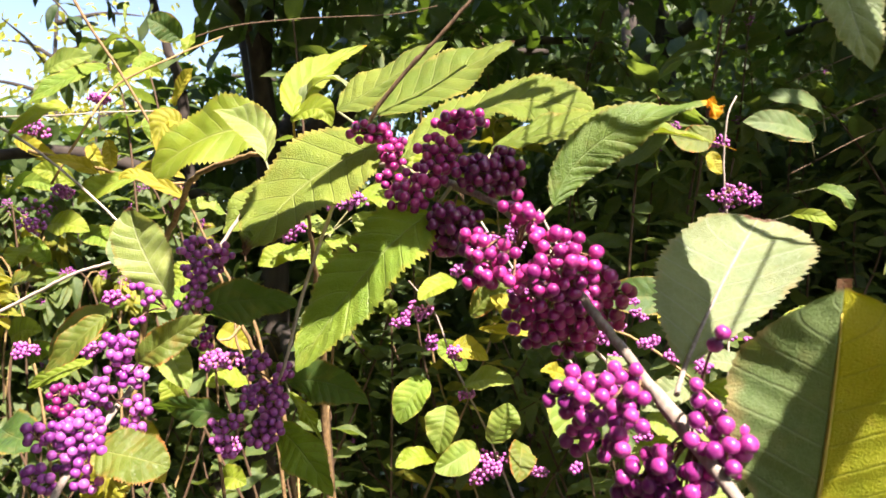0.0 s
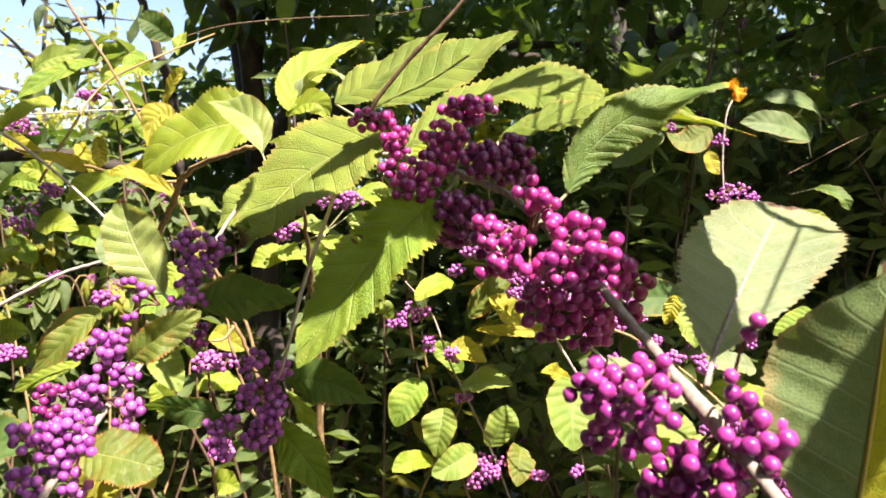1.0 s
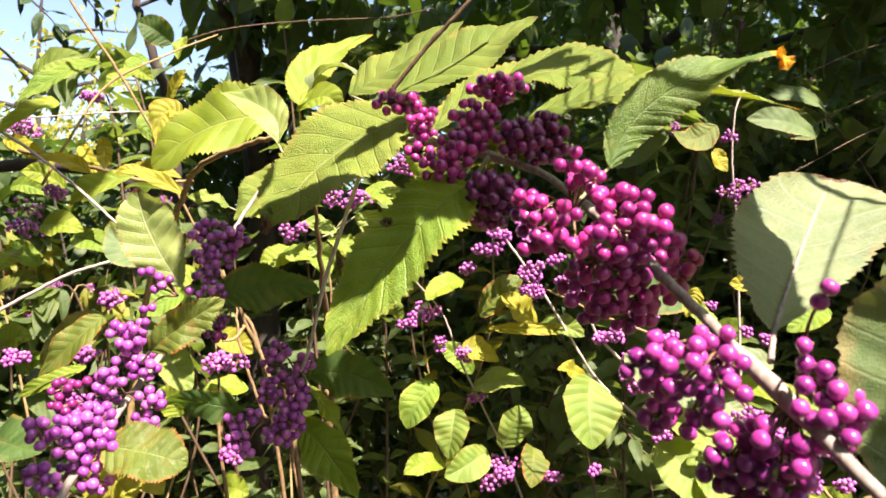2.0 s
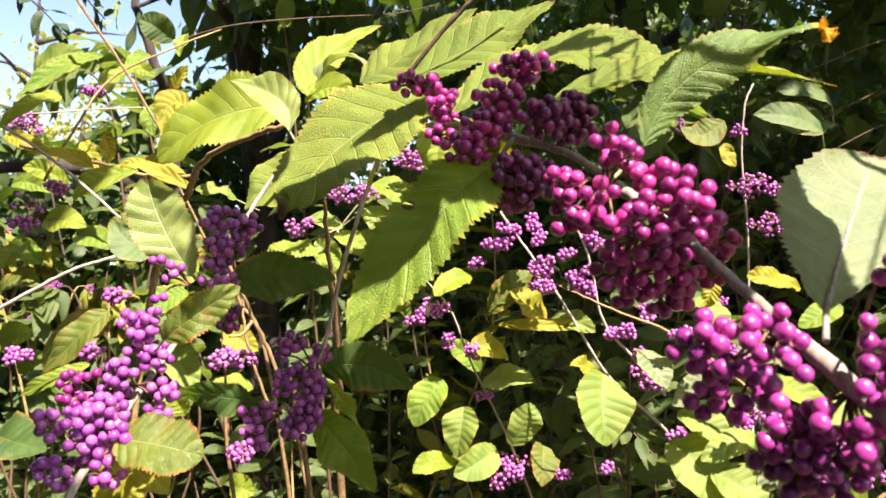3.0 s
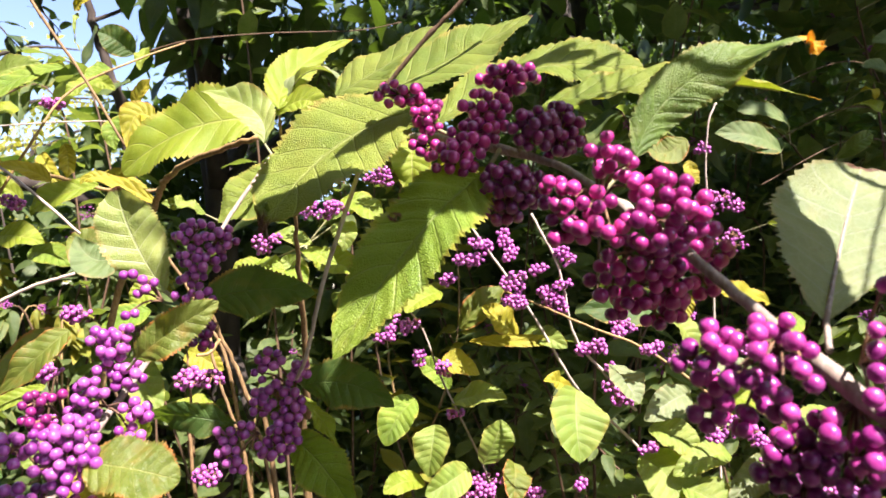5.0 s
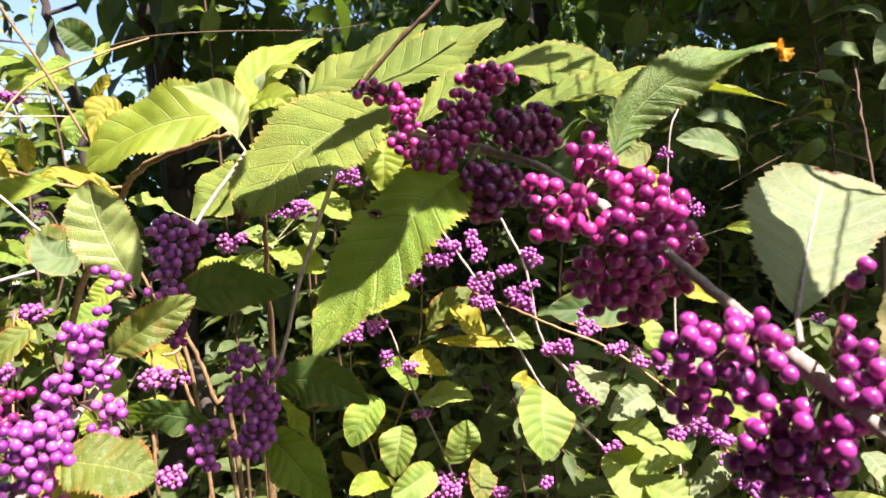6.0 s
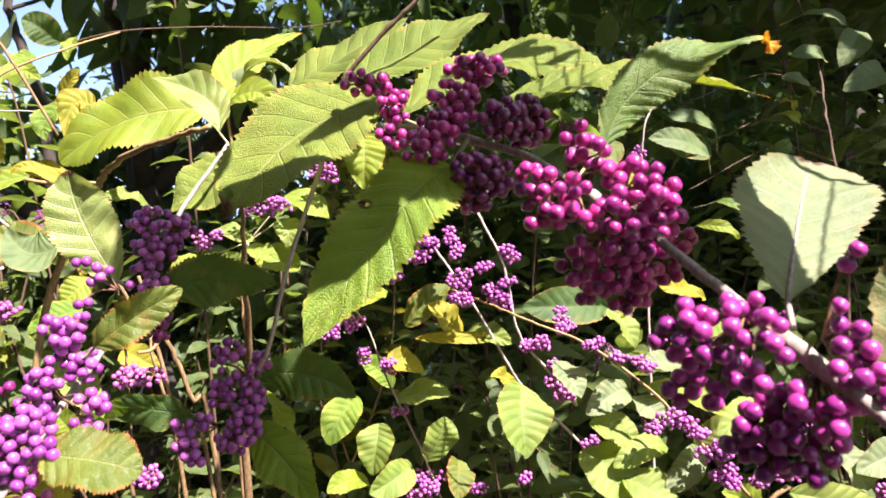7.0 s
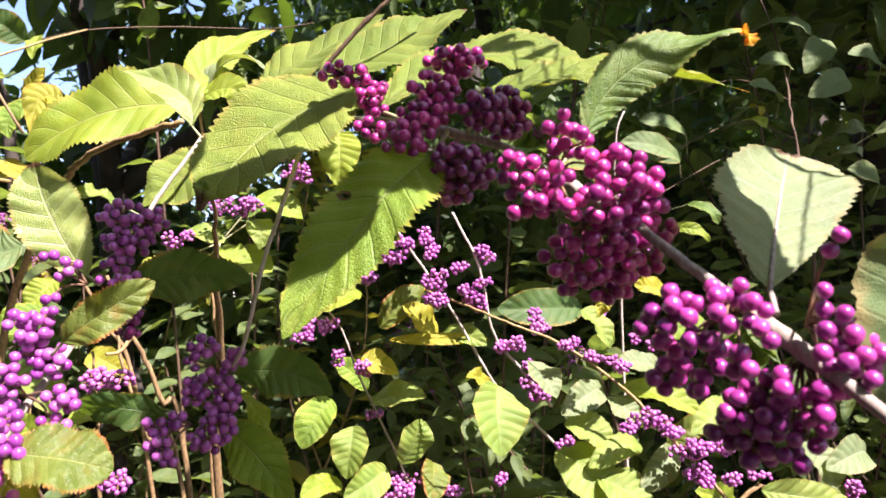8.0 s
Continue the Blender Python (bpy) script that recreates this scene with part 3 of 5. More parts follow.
cluster(main, (0.0730, 0.1940, 1.2980), lobes((
    ((0.0570, 0.1890, 1.3010), 0.0018, 3), ((0.0540, 0.1910, 1.2970), 0.0025, 5), ((0.0570, 0.1860, 1.2990), 0.0016, 2), ((0.0660, 0.1900, 1.3040), 0.0012, 1),
    ((0.0680, 0.1860, 1.3030), 0.0016, 2), ((0.0680, 0.1780, 1.3000), 0.0015, 2), ((0.0670, 0.1750, 1.2950), 0.0009, 1), ((0.0620, 0.1840, 1.3010), 0.0014, 2),
    ((0.0630, 0.1810, 1.2980), 0.0015, 2), ((0.0600, 0.1850, 1.2950), 0.0014, 2), ((0.0640, 0.1780, 1.2900), 0.0015, 2), ((0.0590, 0.1920, 1.2910), 0.0027, 5),
    ((0.0590, 0.1950, 1.2870), 0.0023, 4), ((0.0640, 0.1940, 1.2850), 0.0028, 5), ((0.0670, 0.1910, 1.2910), 0.0027, 5), ((0.0660, 0.1770, 1.2980), 0.0009, 1))), BIG, PURPLE, 2, 1.05)
cluster(main, (0.0820, 0.1860, 1.2890), lobes((
    ((0.0740, 0.1800, 1.2880), 0.0011, 1), ((0.0740, 0.1800, 1.2840), 0.0015, 2), ((0.0800, 0.1780, 1.2830), 0.0017, 3), ((0.0790, 0.1780, 1.2800), 0.0019, 3),
    ((0.0780, 0.1810, 1.2760), 0.0019, 3), ((0.0770, 0.1840, 1.2720), 0.0014, 2), ((0.0820, 0.1860, 1.2800), 0.0026, 5), ((0.0750, 0.1880, 1.2830), 0.0026, 5),
    ((0.0710, 0.1890, 1.2790), 0.0031, 7), ((0.0750, 0.1860, 1.2780), 0.0032, 8), ((0.0730, 0.1900, 1.2730), 0.0035, 8), ((0.0700, 0.1930, 1.2760), 0.0027, 5))), BIG, PURPLE, 3, 1.05)
cluster(main, (0.0820, 0.1840, 1.2960), lobes((
    ((0.0840, 0.1780, 1.3110), 0.0017, 2), ((0.0800, 0.1740, 1.3030), 0.0006, 1), ((0.0810, 0.1740, 1.2990), 0.0017, 2), ((0.0800, 0.1750, 1.2960), 0.0011, 1),
    ((0.0840, 0.1760, 1.2950), 0.0019, 3), ((0.0780, 0.1760, 1.2910), 0.0006, 1), ((0.0820, 0.1750, 1.2900), 0.0017, 2), ((0.0840, 0.1730, 1.2890), 0.0018, 3),
    ((0.0880, 0.1750, 1.2900), 0.0017, 2), ((0.0900, 0.1790, 1.2930), 0.0029, 6), ((0.0860, 0.1780, 1.2860), 0.0023, 4))), BIG, PURPLE, 4, 1.0)
cluster(main, (0.0110, 0.2840, 1.3630), [
    ((0.0010, 0.2790, 1.3730), (0.0076, 0.0045, 0.0036), 15),
    ((0.0090, 0.2760, 1.3660), (0.0045, 0.0036, 0.0058), 12),
    ((0.0080, 0.2760, 1.3560), (0.0036, 0.0032, 0.0040), 7)], 0.0035, BERRY, 5)
cluster(main, (0.0270, 0.2640, 1.3550), [
    ((0.0320, 0.2620, 1.3730), (0.0086, 0.0042, 0.0043), 22),
    ((0.0250, 0.2600, 1.3630), (0.0069, 0.0049, 0.0059), 22),
    ((0.0210, 0.2580, 1.3550), (0.0062, 0.0049, 0.0046), 16),
    ((0.0160, 0.2550, 1.3480), (0.0067, 0.0045, 0.0045), 18)], 0.0035, BERRY, 6)
cluster(main, (0.0360, 0.2560, 1.3500), [
    ((0.0370, 0.2500, 1.3550), (0.0066, 0.0044, 0.0056), 24),
    ((0.0460, 0.2580, 1.3560), (0.0059, 0.0049, 0.0078), 28)], 0.0035, SHADEBERRY, 7)
cluster(main, (0.0310, 0.2580, 1.3490), [
    ((0.0300, 0.2500, 1.3390), (0.0081, 0.0055, 0.0063), 32),
    ((0.0280, 0.2520, 1.3330), (0.0063, 0.0044, 0.0035), 12)], 0.0035, SHADEBERRY, 8)

# ---- the left branch: violet clusters, dull green leaves ----
left = thing("beautyberry_branch", (-0.0880, 0.2400, 1.2300), "beautyberry branch with open violet berry clusters and dull green leaves", "branch", "beautyberry branches")
stem(left, [(-0.0930, 0.2350, 1.2450), (-0.0920, 0.2500, 1.2590), (-0.0870, 0.2700, 1.2750), (-0.0790, 0.2850, 1.2920), (-0.0720, 0.3000, 1.3090), (-0.0660, 0.3200, 1.3340), (-0.0490, 0.3350, 1.3660)], 0.0013, 0.0007, STEM)
leaf(left, (-0.0795, 0.3040, 1.3140), (-0.0892, 0.3010, 1.3325), (-0.0934, 0.2989, 1.3490), 0.0205, WAXY, (-0.2, -0.85, 0.5), 0.1, seed=21, petiole=(-0.0740, 0.2970, 1.3110), tip="brown", worn=0.04, point=0.6, belly=0.65, quilt=0.0004)
leaf(left, (-0.0736, 0.2620, 1.2950), (-0.0623, 0.2590, 1.3029), (-0.0512, 0.2620, 1.3101), 0.0108, OLIVE, (0.0, -1, -0.2), 0.25, seed=22, petiole=(-0.0772, 0.2650, 1.2916), point=0.7, quilt=0.0003, tooth=0.08)
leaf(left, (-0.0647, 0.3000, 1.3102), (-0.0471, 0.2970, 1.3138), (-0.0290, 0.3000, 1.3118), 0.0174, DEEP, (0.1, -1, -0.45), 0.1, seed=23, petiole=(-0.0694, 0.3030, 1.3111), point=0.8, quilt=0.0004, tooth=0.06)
leaf(left, (-0.0827, 0.2520, 1.2696), (-0.0697, 0.2490, 1.2679), (-0.0589, 0.2520, 1.2640), 0.0176, OLIVE, (0.1, -0.75, 0.6), 0.12, seed=24, petiole=(-0.0862, 0.2550, 1.2721), point=0.65, belly=0.6, quilt=0.0004, tooth=0.07)
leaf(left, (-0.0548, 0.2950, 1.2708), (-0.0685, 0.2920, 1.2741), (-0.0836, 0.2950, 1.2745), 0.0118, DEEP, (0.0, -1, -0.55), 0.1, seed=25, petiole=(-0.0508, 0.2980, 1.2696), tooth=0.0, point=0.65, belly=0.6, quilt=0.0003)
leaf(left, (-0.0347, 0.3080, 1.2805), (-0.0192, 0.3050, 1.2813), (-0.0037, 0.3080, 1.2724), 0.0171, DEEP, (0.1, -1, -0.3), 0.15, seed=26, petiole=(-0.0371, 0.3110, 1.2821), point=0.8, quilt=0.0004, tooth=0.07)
leaf(left, (-0.0381, 0.3050, 1.2639), (-0.0280, 0.3020, 1.2552), (-0.0171, 0.3050, 1.2377), 0.0178, GREEN, (-0.1, -0.95, -0.25), 0.1, seed=27, petiole=(-0.0398, 0.3080, 1.2679), point=0.8, quilt=0.0005, tooth=0.05)
leaf(left, (-0.0357, 0.3140, 1.2762), (-0.0288, 0.3110, 1.2685), (-0.0225, 0.3140, 1.2564), 0.0053, LIME, (0.6, -0.7, 0.2), 0.1, seed=28, petiole=(-0.0381, 0.3170, 1.2795))
leaf(left, (-0.0540, 0.3450, 1.3728), (-0.0604, 0.3540, 1.3888), (-0.0851, 0.3668, 1.4004), 0.0160, WAXY, (-0.35, -0.6, 0.7), 0.35, seed=29, petiole=(-0.0490, 0.3350, 1.3660), tooth=0.01, point=0.9, belly=0.9, quilt=0.0004)
leaf(left, (-0.0420, 0.3420, 1.3610), (-0.0560, 0.3400, 1.3520), (-0.0700, 0.3360, 1.3400), 0.0271, TOP, (-0.1, -0.75, 0.6), 0.1, seed=30, petiole=(-0.0380, 0.3400, 1.3640))
leaf(left, (-0.0728, 0.4320, 1.4048), (-0.1103, 0.4340, 1.3997), (-0.1478, 0.4470, 1.3803), 0.0420, LIME, (-0.1, -0.92, 0.38), 0.2, seed=31, point=0.6, belly=0.55, petiole=(-0.0640, 0.4000, 1.3910), quilt=0.0005, wave=0.0034, tooth=0.06)
leaf(left, (-0.1336, 0.4520, 1.4098), (-0.1423, 0.4500, 1.4114), (-0.1463, 0.4480, 1.3933), 0.0150, YELLOW, (0.2, -0.9, 0.3), 0.4, seed=33, tooth=0.02)
leaf(left, (-0.0940, 0.3000, 1.2640), (-0.1030, 0.3000, 1.2430), (-0.1000, 0.3000, 1.2280), 0.0216, YELLOW, (0, -1, 0.2), 0.1, seed=32)
LB = 0.0032
cluster(left, (-0.0715, 0.3070, 1.3167), [
    ((-0.0692, 0.3030, 1.3331), (0.0066, 0.0040, 0.0047), 15),
    ((-0.0615, 0.3030, 1.3310), (0.0062, 0.0037, 0.0058), 14),
    ((-0.0664, 0.3030, 1.3246), (0.0082, 0.0049, 0.0051), 18),
    ((-0.0703, 0.3030, 1.3181), (0.0043, 0.0026, 0.0035), 7)], LB, VIOLET, 11, 1.0)
cluster(left, (-0.0685, 0.3000, 1.3078), [
    ((-0.0714, 0.2960, 1.3119), (0.0026, 0.0016, 0.0013), 3),
    ((-0.0669, 0.2960, 1.3129), (0.0026, 0.0016, 0.0015), 3),
    ((-0.0628, 0.2960, 1.3123), (0.0019, 0.0011, 0.0015), 2)], LB, VIOLET, 17, 1.0)
cluster(left, (-0.0759, 0.2910, 1.3108), [
    ((-0.0856, 0.2870, 1.3192), (0.0022, 0.0013, 0.0016), 2),
    ((-0.0800, 0.2870, 1.3171), (0.0027, 0.0016, 0.0024), 4),
    ((-0.0832, 0.2870, 1.3128), (0.0018, 0.0011, 0.0018), 2),
    ((-0.0854, 0.2870, 1.3070), (0.0024, 0.0014, 0.0016), 3)], LB, VIOLET, 12, 1.0)
cluster(left, (-0.0838, 0.2760, 1.2870), [
    ((-0.0872, 0.2720, 1.3006), (0.0034, 0.0020, 0.0024), 5),
    ((-0.0813, 0.2720, 1.3015), (0.0037, 0.0022, 0.0024), 6),
    ((-0.0835, 0.2720, 1.2966), (0.0048, 0.0029, 0.0031), 8),
    ((-0.0855, 0.2720, 1.2921), (0.0037, 0.0022, 0.0024), 6),
    ((-0.0796, 0.2720, 1.2898), (0.0048, 0.0029, 0.0041), 11)], LB, VIOLET, 13, 1.0)
cluster(left, (-0.0851, 0.2710, 1.2809), [
    ((-0.0880, 0.2670, 1.2856), (0.0043, 0.0026, 0.0037), 11),
    ((-0.0753, 0.2670, 1.2796), (0.0037, 0.0022, 0.0037), 8),
    ((-0.0766, 0.2670, 1.2734), (0.0043, 0.0026, 0.0030), 9),
    ((-0.0927, 0.2730, 1.2791), (0.0038, 0.0023, 0.0024), 6)], LB, VIOLET, 18, 1.0)
cluster(left, (-0.0944, 0.2560, 1.2647), [
    ((-0.1007, 0.2520, 1.2733), (0.0052, 0.0031, 0.0037), 12),
    ((-0.0924, 0.2520, 1.2749), (0.0062, 0.0037, 0.0043), 16),
    ((-0.0856, 0.2520, 1.2775), (0.0055, 0.0033, 0.0037), 13),
    ((-0.0848, 0.2520, 1.2727), (0.0052, 0.0031, 0.0034), 12),
    ((-0.0909, 0.2520, 1.2693), (0.0062, 0.0037, 0.0031), 13),
    ((-0.0810, 0.2520, 1.2699), (0.0037, 0.0022, 0.0028), 7)], LB, VIOLET, 14, 1.0)
cluster(left, (-0.0959, 0.2560, 1.2571), [
    ((-0.1022, 0.2520, 1.2613), (0.0037, 0.0022, 0.0034), 10),
    ((-0.0969, 0.2520, 1.2582), (0.0037, 0.0022, 0.0031), 9),
    ((-0.0871, 0.2520, 1.2647), (0.0040, 0.0024, 0.0034), 10),
    ((-0.0848, 0.2520, 1.2595), (0.0040, 0.0024, 0.0031), 10),
    ((-0.0953, 0.2580, 1.2612), (0.0032, 0.0019, 0.0025), 6)], LB, VIOLET, 19, 1.0)
cluster(left, (-0.1053, 0.2890, 1.2752), [
    ((-0.1120, 0.2850, 1.2809), (0.0043, 0.0026, 0.0032), 8),
    ((-0.1105, 0.2850, 1.2751), (0.0047, 0.0028, 0.0032), 9),
    ((-0.1056, 0.2850, 1.2829), (0.0025, 0.0015, 0.0018), 3)], LB, SHADEBERRY, 20, 0.9)
cluster(left, (-0.0365, 0.3010, 1.2794), [
    ((-0.0432, 0.2970, 1.2913), (0.0042, 0.0025, 0.0030), 7),
    ((-0.0342, 0.2970, 1.2870), (0.0030, 0.0025, 0.0042), 7),
    ((-0.0467, 0.2970, 1.2867), (0.0019, 0.0014, 0.0023), 3),
    ((-0.0434, 0.2970, 1.2801), (0.0076, 0.0046, 0.0042), 16),
    ((-0.0378, 0.2970, 1.2743), (0.0053, 0.0032, 0.0046), 12)], LB, VIOLET, 15, 1.0)
cluster(left, (-0.0409, 0.2980, 1.2696), [
    ((-0.0465, 0.2940, 1.2750), (0.0034, 0.0020, 0.0030), 6),
    ((-0.0401, 0.2940, 1.2679), (0.0056, 0.0034, 0.0037), 13),
    ((-0.0421, 0.2940, 1.2624), (0.0049, 0.0029, 0.0034), 10),
    ((-0.0374, 0.2940, 1.2647), (0.0037, 0.0022, 0.0034), 6)], LB, VIOLET, 21, 1.0)
cluster(left, (-0.0471, 0.2960, 1.2673), [
    ((-0.0521, 0.2920, 1.2696), (0.0033, 0.0020, 0.0026), 5),
    ((-0.0572, 0.2920, 1.2673), (0.0030, 0.0018, 0.0030), 5),
    ((-0.0563, 0.2920, 1.2618), (0.0041, 0.0025, 0.0037), 9),
    ((-0.0540, 0.2920, 1.2582), (0.0026, 0.0016, 0.0022), 3)], LB, VIOLET, 22, 1.0)
cluster(left, (-0.0633, 0.3090, 1.3027), [
    ((-0.0665, 0.3050, 1.3003), (0.0027, 0.0016, 0.0024), 4),
    ((-0.0677, 0.3050, 1.2966), (0.0035, 0.0021, 0.0024), 5)], LB, SHADEBERRY, 16, 0.9)

# ---- the branch that hangs over; unseen leaves are added to shade the two ----
over = thing("beautyberry_branch", (0.30, 0.16, 1.20), "beautyberry branch overhead, with leaves added out of view to cast shade", "branch", "beautyberry branches")
OVER = [Vector(p) for p in ((0.34, 0.20, 1.10), (0.29, 0.15, 1.30), (0.22, 0.135, 1.405), (0.16, 0.15, 1.445), (0.10, 0.17, 1.462), (0.05, 0.18, 1.462))]
stem(over, OVER, 0.0018, 0.0008, STEM)
leaf(over, (0.1070, 0.1820, 1.4050), (0.1090, 0.1740, 1.3820), (0.1110, 0.1680, 1.3640), 0.0164, PALE, (-0.1, -1, 0.3), 0.1, seed=11, petiole=(0.13, 0.16, 1.45), tooth=0.05)


def shade_leaf(below, far, length, width, turn, seed):
    """A leaf added out of view on the branch overhead, turned to the sun, far along the sun's way from a spot below,
    which it shades.
    """
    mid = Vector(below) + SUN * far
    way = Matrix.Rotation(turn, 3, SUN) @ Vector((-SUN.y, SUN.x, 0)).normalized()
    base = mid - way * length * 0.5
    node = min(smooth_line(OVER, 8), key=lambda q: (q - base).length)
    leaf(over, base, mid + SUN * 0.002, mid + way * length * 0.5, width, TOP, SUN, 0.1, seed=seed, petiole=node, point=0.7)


# each leaf is added above to drop a shadow on the given spot
shade_leaf((0.0300, 0.2550, 1.3460), 0.16, 0.056, 0.040, 2.4, 12)
shade_leaf((-0.0662, 0.3030, 1.3272), 0.19, 0.040, 0.026, 1.6, 17)
shade_leaf((-0.0414, 0.2960, 1.2746), 0.19, 0.056, 0.036, 2.0, 18)
shade_leaf((-0.004, 0.2815, 1.3665), 0.16, 0.034, 0.009, 3.4, 19)
shade_leaf((0.044, 0.290, 1.389), 0.15, 0.036, 0.006, 3.2, 20)
shade_leaf((0.055, 0.292, 1.390), 0.16, 0.022, 0.006, 2.7, 21)
shade_leaf((0.067, 0.287, 1.387), 0.15, 0.018, 0.004, 3.3, 22)
shade_leaf((0.055, 0.255, 1.3695), 0.14, 0.026, 0.004, 3.1, 23)
shade_leaf((0.0460, 0.2200, 1.2800), 0.15, 0.046, 0.022, 0.1, 13)
shade_leaf((0.0990, 0.1720, 1.2880), 0.14, 0.056, 0.015, 0.8, 24)
shade_leaf((0.0825, 0.2060, 1.3240), 0.14, 0.050, 0.020, 1.5, 14)

# ---- twigs between the two ----
t1 = thing("twig", (-0.0060, 0.3450, 1.3900), "bare dark brown twig rising past the leaves", "twig")
stem(t1, [(-0.0100, 0.3500, 1.3880), (-0.0020, 0.3450, 1.3990), (0.0110, 0.3400, 1.4130), (0.0250, 0.3350, 1.4260), (0.0490, 0.3300, 1.4520)], 0.0010, 0.0008, TWIG, knots=(0.55,))
t2 = thing("twig", (-0.0310, 0.2850, 1.2910), "thin pale dry stem hanging between the leaves", "twig")
stem(t2, [(-0.0120, 0.3000, 1.3570), (-0.0140, 0.2900, 1.3490), (-0.0240, 0.2860, 1.3180), (-0.0300, 0.2840, 1.2930), (-0.0340, 0.2900, 1.2850)], 0.0008, 0.0006, PALESTEM)
t3 = thing("twig", (-0.1510, 0.5000, 1.3440), "bent straw-coloured shoot behind the leaves", "twig")
stem(t3, [(-0.0610, 0.3700, 1.3810), (-0.0940, 0.4000, 1.3790), (-0.1190, 0.4300, 1.3740), (-0.1360, 0.4600, 1.3630), (-0.1720, 0.5000, 1.3090), (-0.2000, 0.5200, 1.1740)], 0.0012, 0.0022, STRAW)

# ---- upper middle leaves behind ----
upper = thing("beautyberry_branch", (-0.0650, 0.4500, 1.4070), "short beautyberry shoot with glowing lime leaves", "branch", "beautyberry branches")
stem(upper, [(-0.0590, 0.4500, 1.3660), (-0.0650, 0.4500, 1.4070), (-0.0650, 0.4600, 1.4230)], 0.0010, 0.0006, STRAW)
leaf(upper, (-0.0646, 0.4450, 1.4136), (-0.0576, 0.4660, 1.4423), (-0.0270, 0.4945, 1.4700), 0.0225, LIME, (0.2, -0.8, 0.5), 0.25, seed=41, tip="orange", worn=0.02, quilt=0.0008)
leaf(upper, (-0.0660, 0.4550, 1.4150), (-0.0490, 0.4500, 1.4360), (-0.0290, 0.4500, 1.4290), 0.0157, PALE, (0, -0.4, 0.9), 0.2, seed=42, tooth=0.0)
leaf(upper, (-0.0670, 0.4500, 1.4120), (-0.0490, 0.4400, 1.4170), (-0.0410, 0.4400, 1.4060), 0.0169, LIME, (0, -0.9, 0.4), 0.2, seed=43, tooth=0.0)
leaf(upper, (-0.1030, 0.4400, 1.3570), (-0.1110, 0.4300, 1.3600), (-0.1220, 0.4300, 1.3610), 0.0126, PALELIME, (0.2, -0.7, 0.7), 0.15, seed=45, tooth=0.0, petiole=(-0.0930, 0.4500, 1.3510))

for n, (a, m, b, w, mat) in enumerate((
        ((-0.0440, 0.6200, 1.3890), (-0.0280, 0.6100, 1.3810), (-0.0120, 0.6100, 1.3690), 0.0274, LIME),
        ((-0.0960, 0.6200, 1.3630), (-0.0830, 0.6100, 1.3580), (-0.0670, 0.6100, 1.3520), 0.0203, PALELIME),
        ((-0.0740, 0.6200, 1.3490), (-0.0630, 0.6100, 1.3440), (-0.0490, 0.6100, 1.3360), 0.0185, LIME),
        ((-0.1140, 0.6200, 1.3370), (-0.1020, 0.6100, 1.3370), (-0.0880, 0.6100, 1.3310), 0.0203, LIME),
        ((-0.0510, 0.6200, 1.3690), (-0.0430, 0.6100, 1.3600), (-0.0450, 0.6100, 1.3460), 0.0203, PALELIME),
        ((-0.0870, 0.6200, 1.3350), (-0.0790, 0.6100, 1.3280), (-0.0770, 0.6100, 1.3150), 0.0177, GREEN))):
    leaf(upper, a, m, b, w, mat, (0.05, -0.75, 0.7), 0.15, seed=150 + n, tooth=0.015, quilt=0.0003, petiole=(-0.0740, 0.6250, 1.3530))

# ---- the lower middle shoots, about half a metre off ----
low = thing("beautyberry_branch", (0.0850, 0.6200, 1.1110), "slender beautyberry shoot with small pink clusters and oval lime leaves", "branch", "beautyberry branches")
stem(low, [(0.0860, 0.6300, 1.1080), (0.0590, 0.6200, 1.1810), (0.0280, 0.6000, 1.2490), (0.0140, 0.6000, 1.2870), (-0.0070, 0.6000, 1.3130)], 0.0011, 0.0006, STEM, sides=7)
for at, size in (((0.0070, 0.5950, 1.2890), 0.0086), ((-0.0120, 0.5950, 1.2830), 0.0064), ((0.0110, 0.5900, 1.2650), 0.0068), ((0.0250, 0.5900, 1.2560), 0.0081),
                 ((0.0400, 0.6100, 1.2230), 0.0057), ((0.0610, 0.6100, 1.1670), 0.0141), ((0.0490, 0.6000, 1.1570), 0.0104), ((-0.0030, 0.6000, 1.2940), 0.0043)):
    far_cluster(low, at, size, int(size * 1e5), 30)
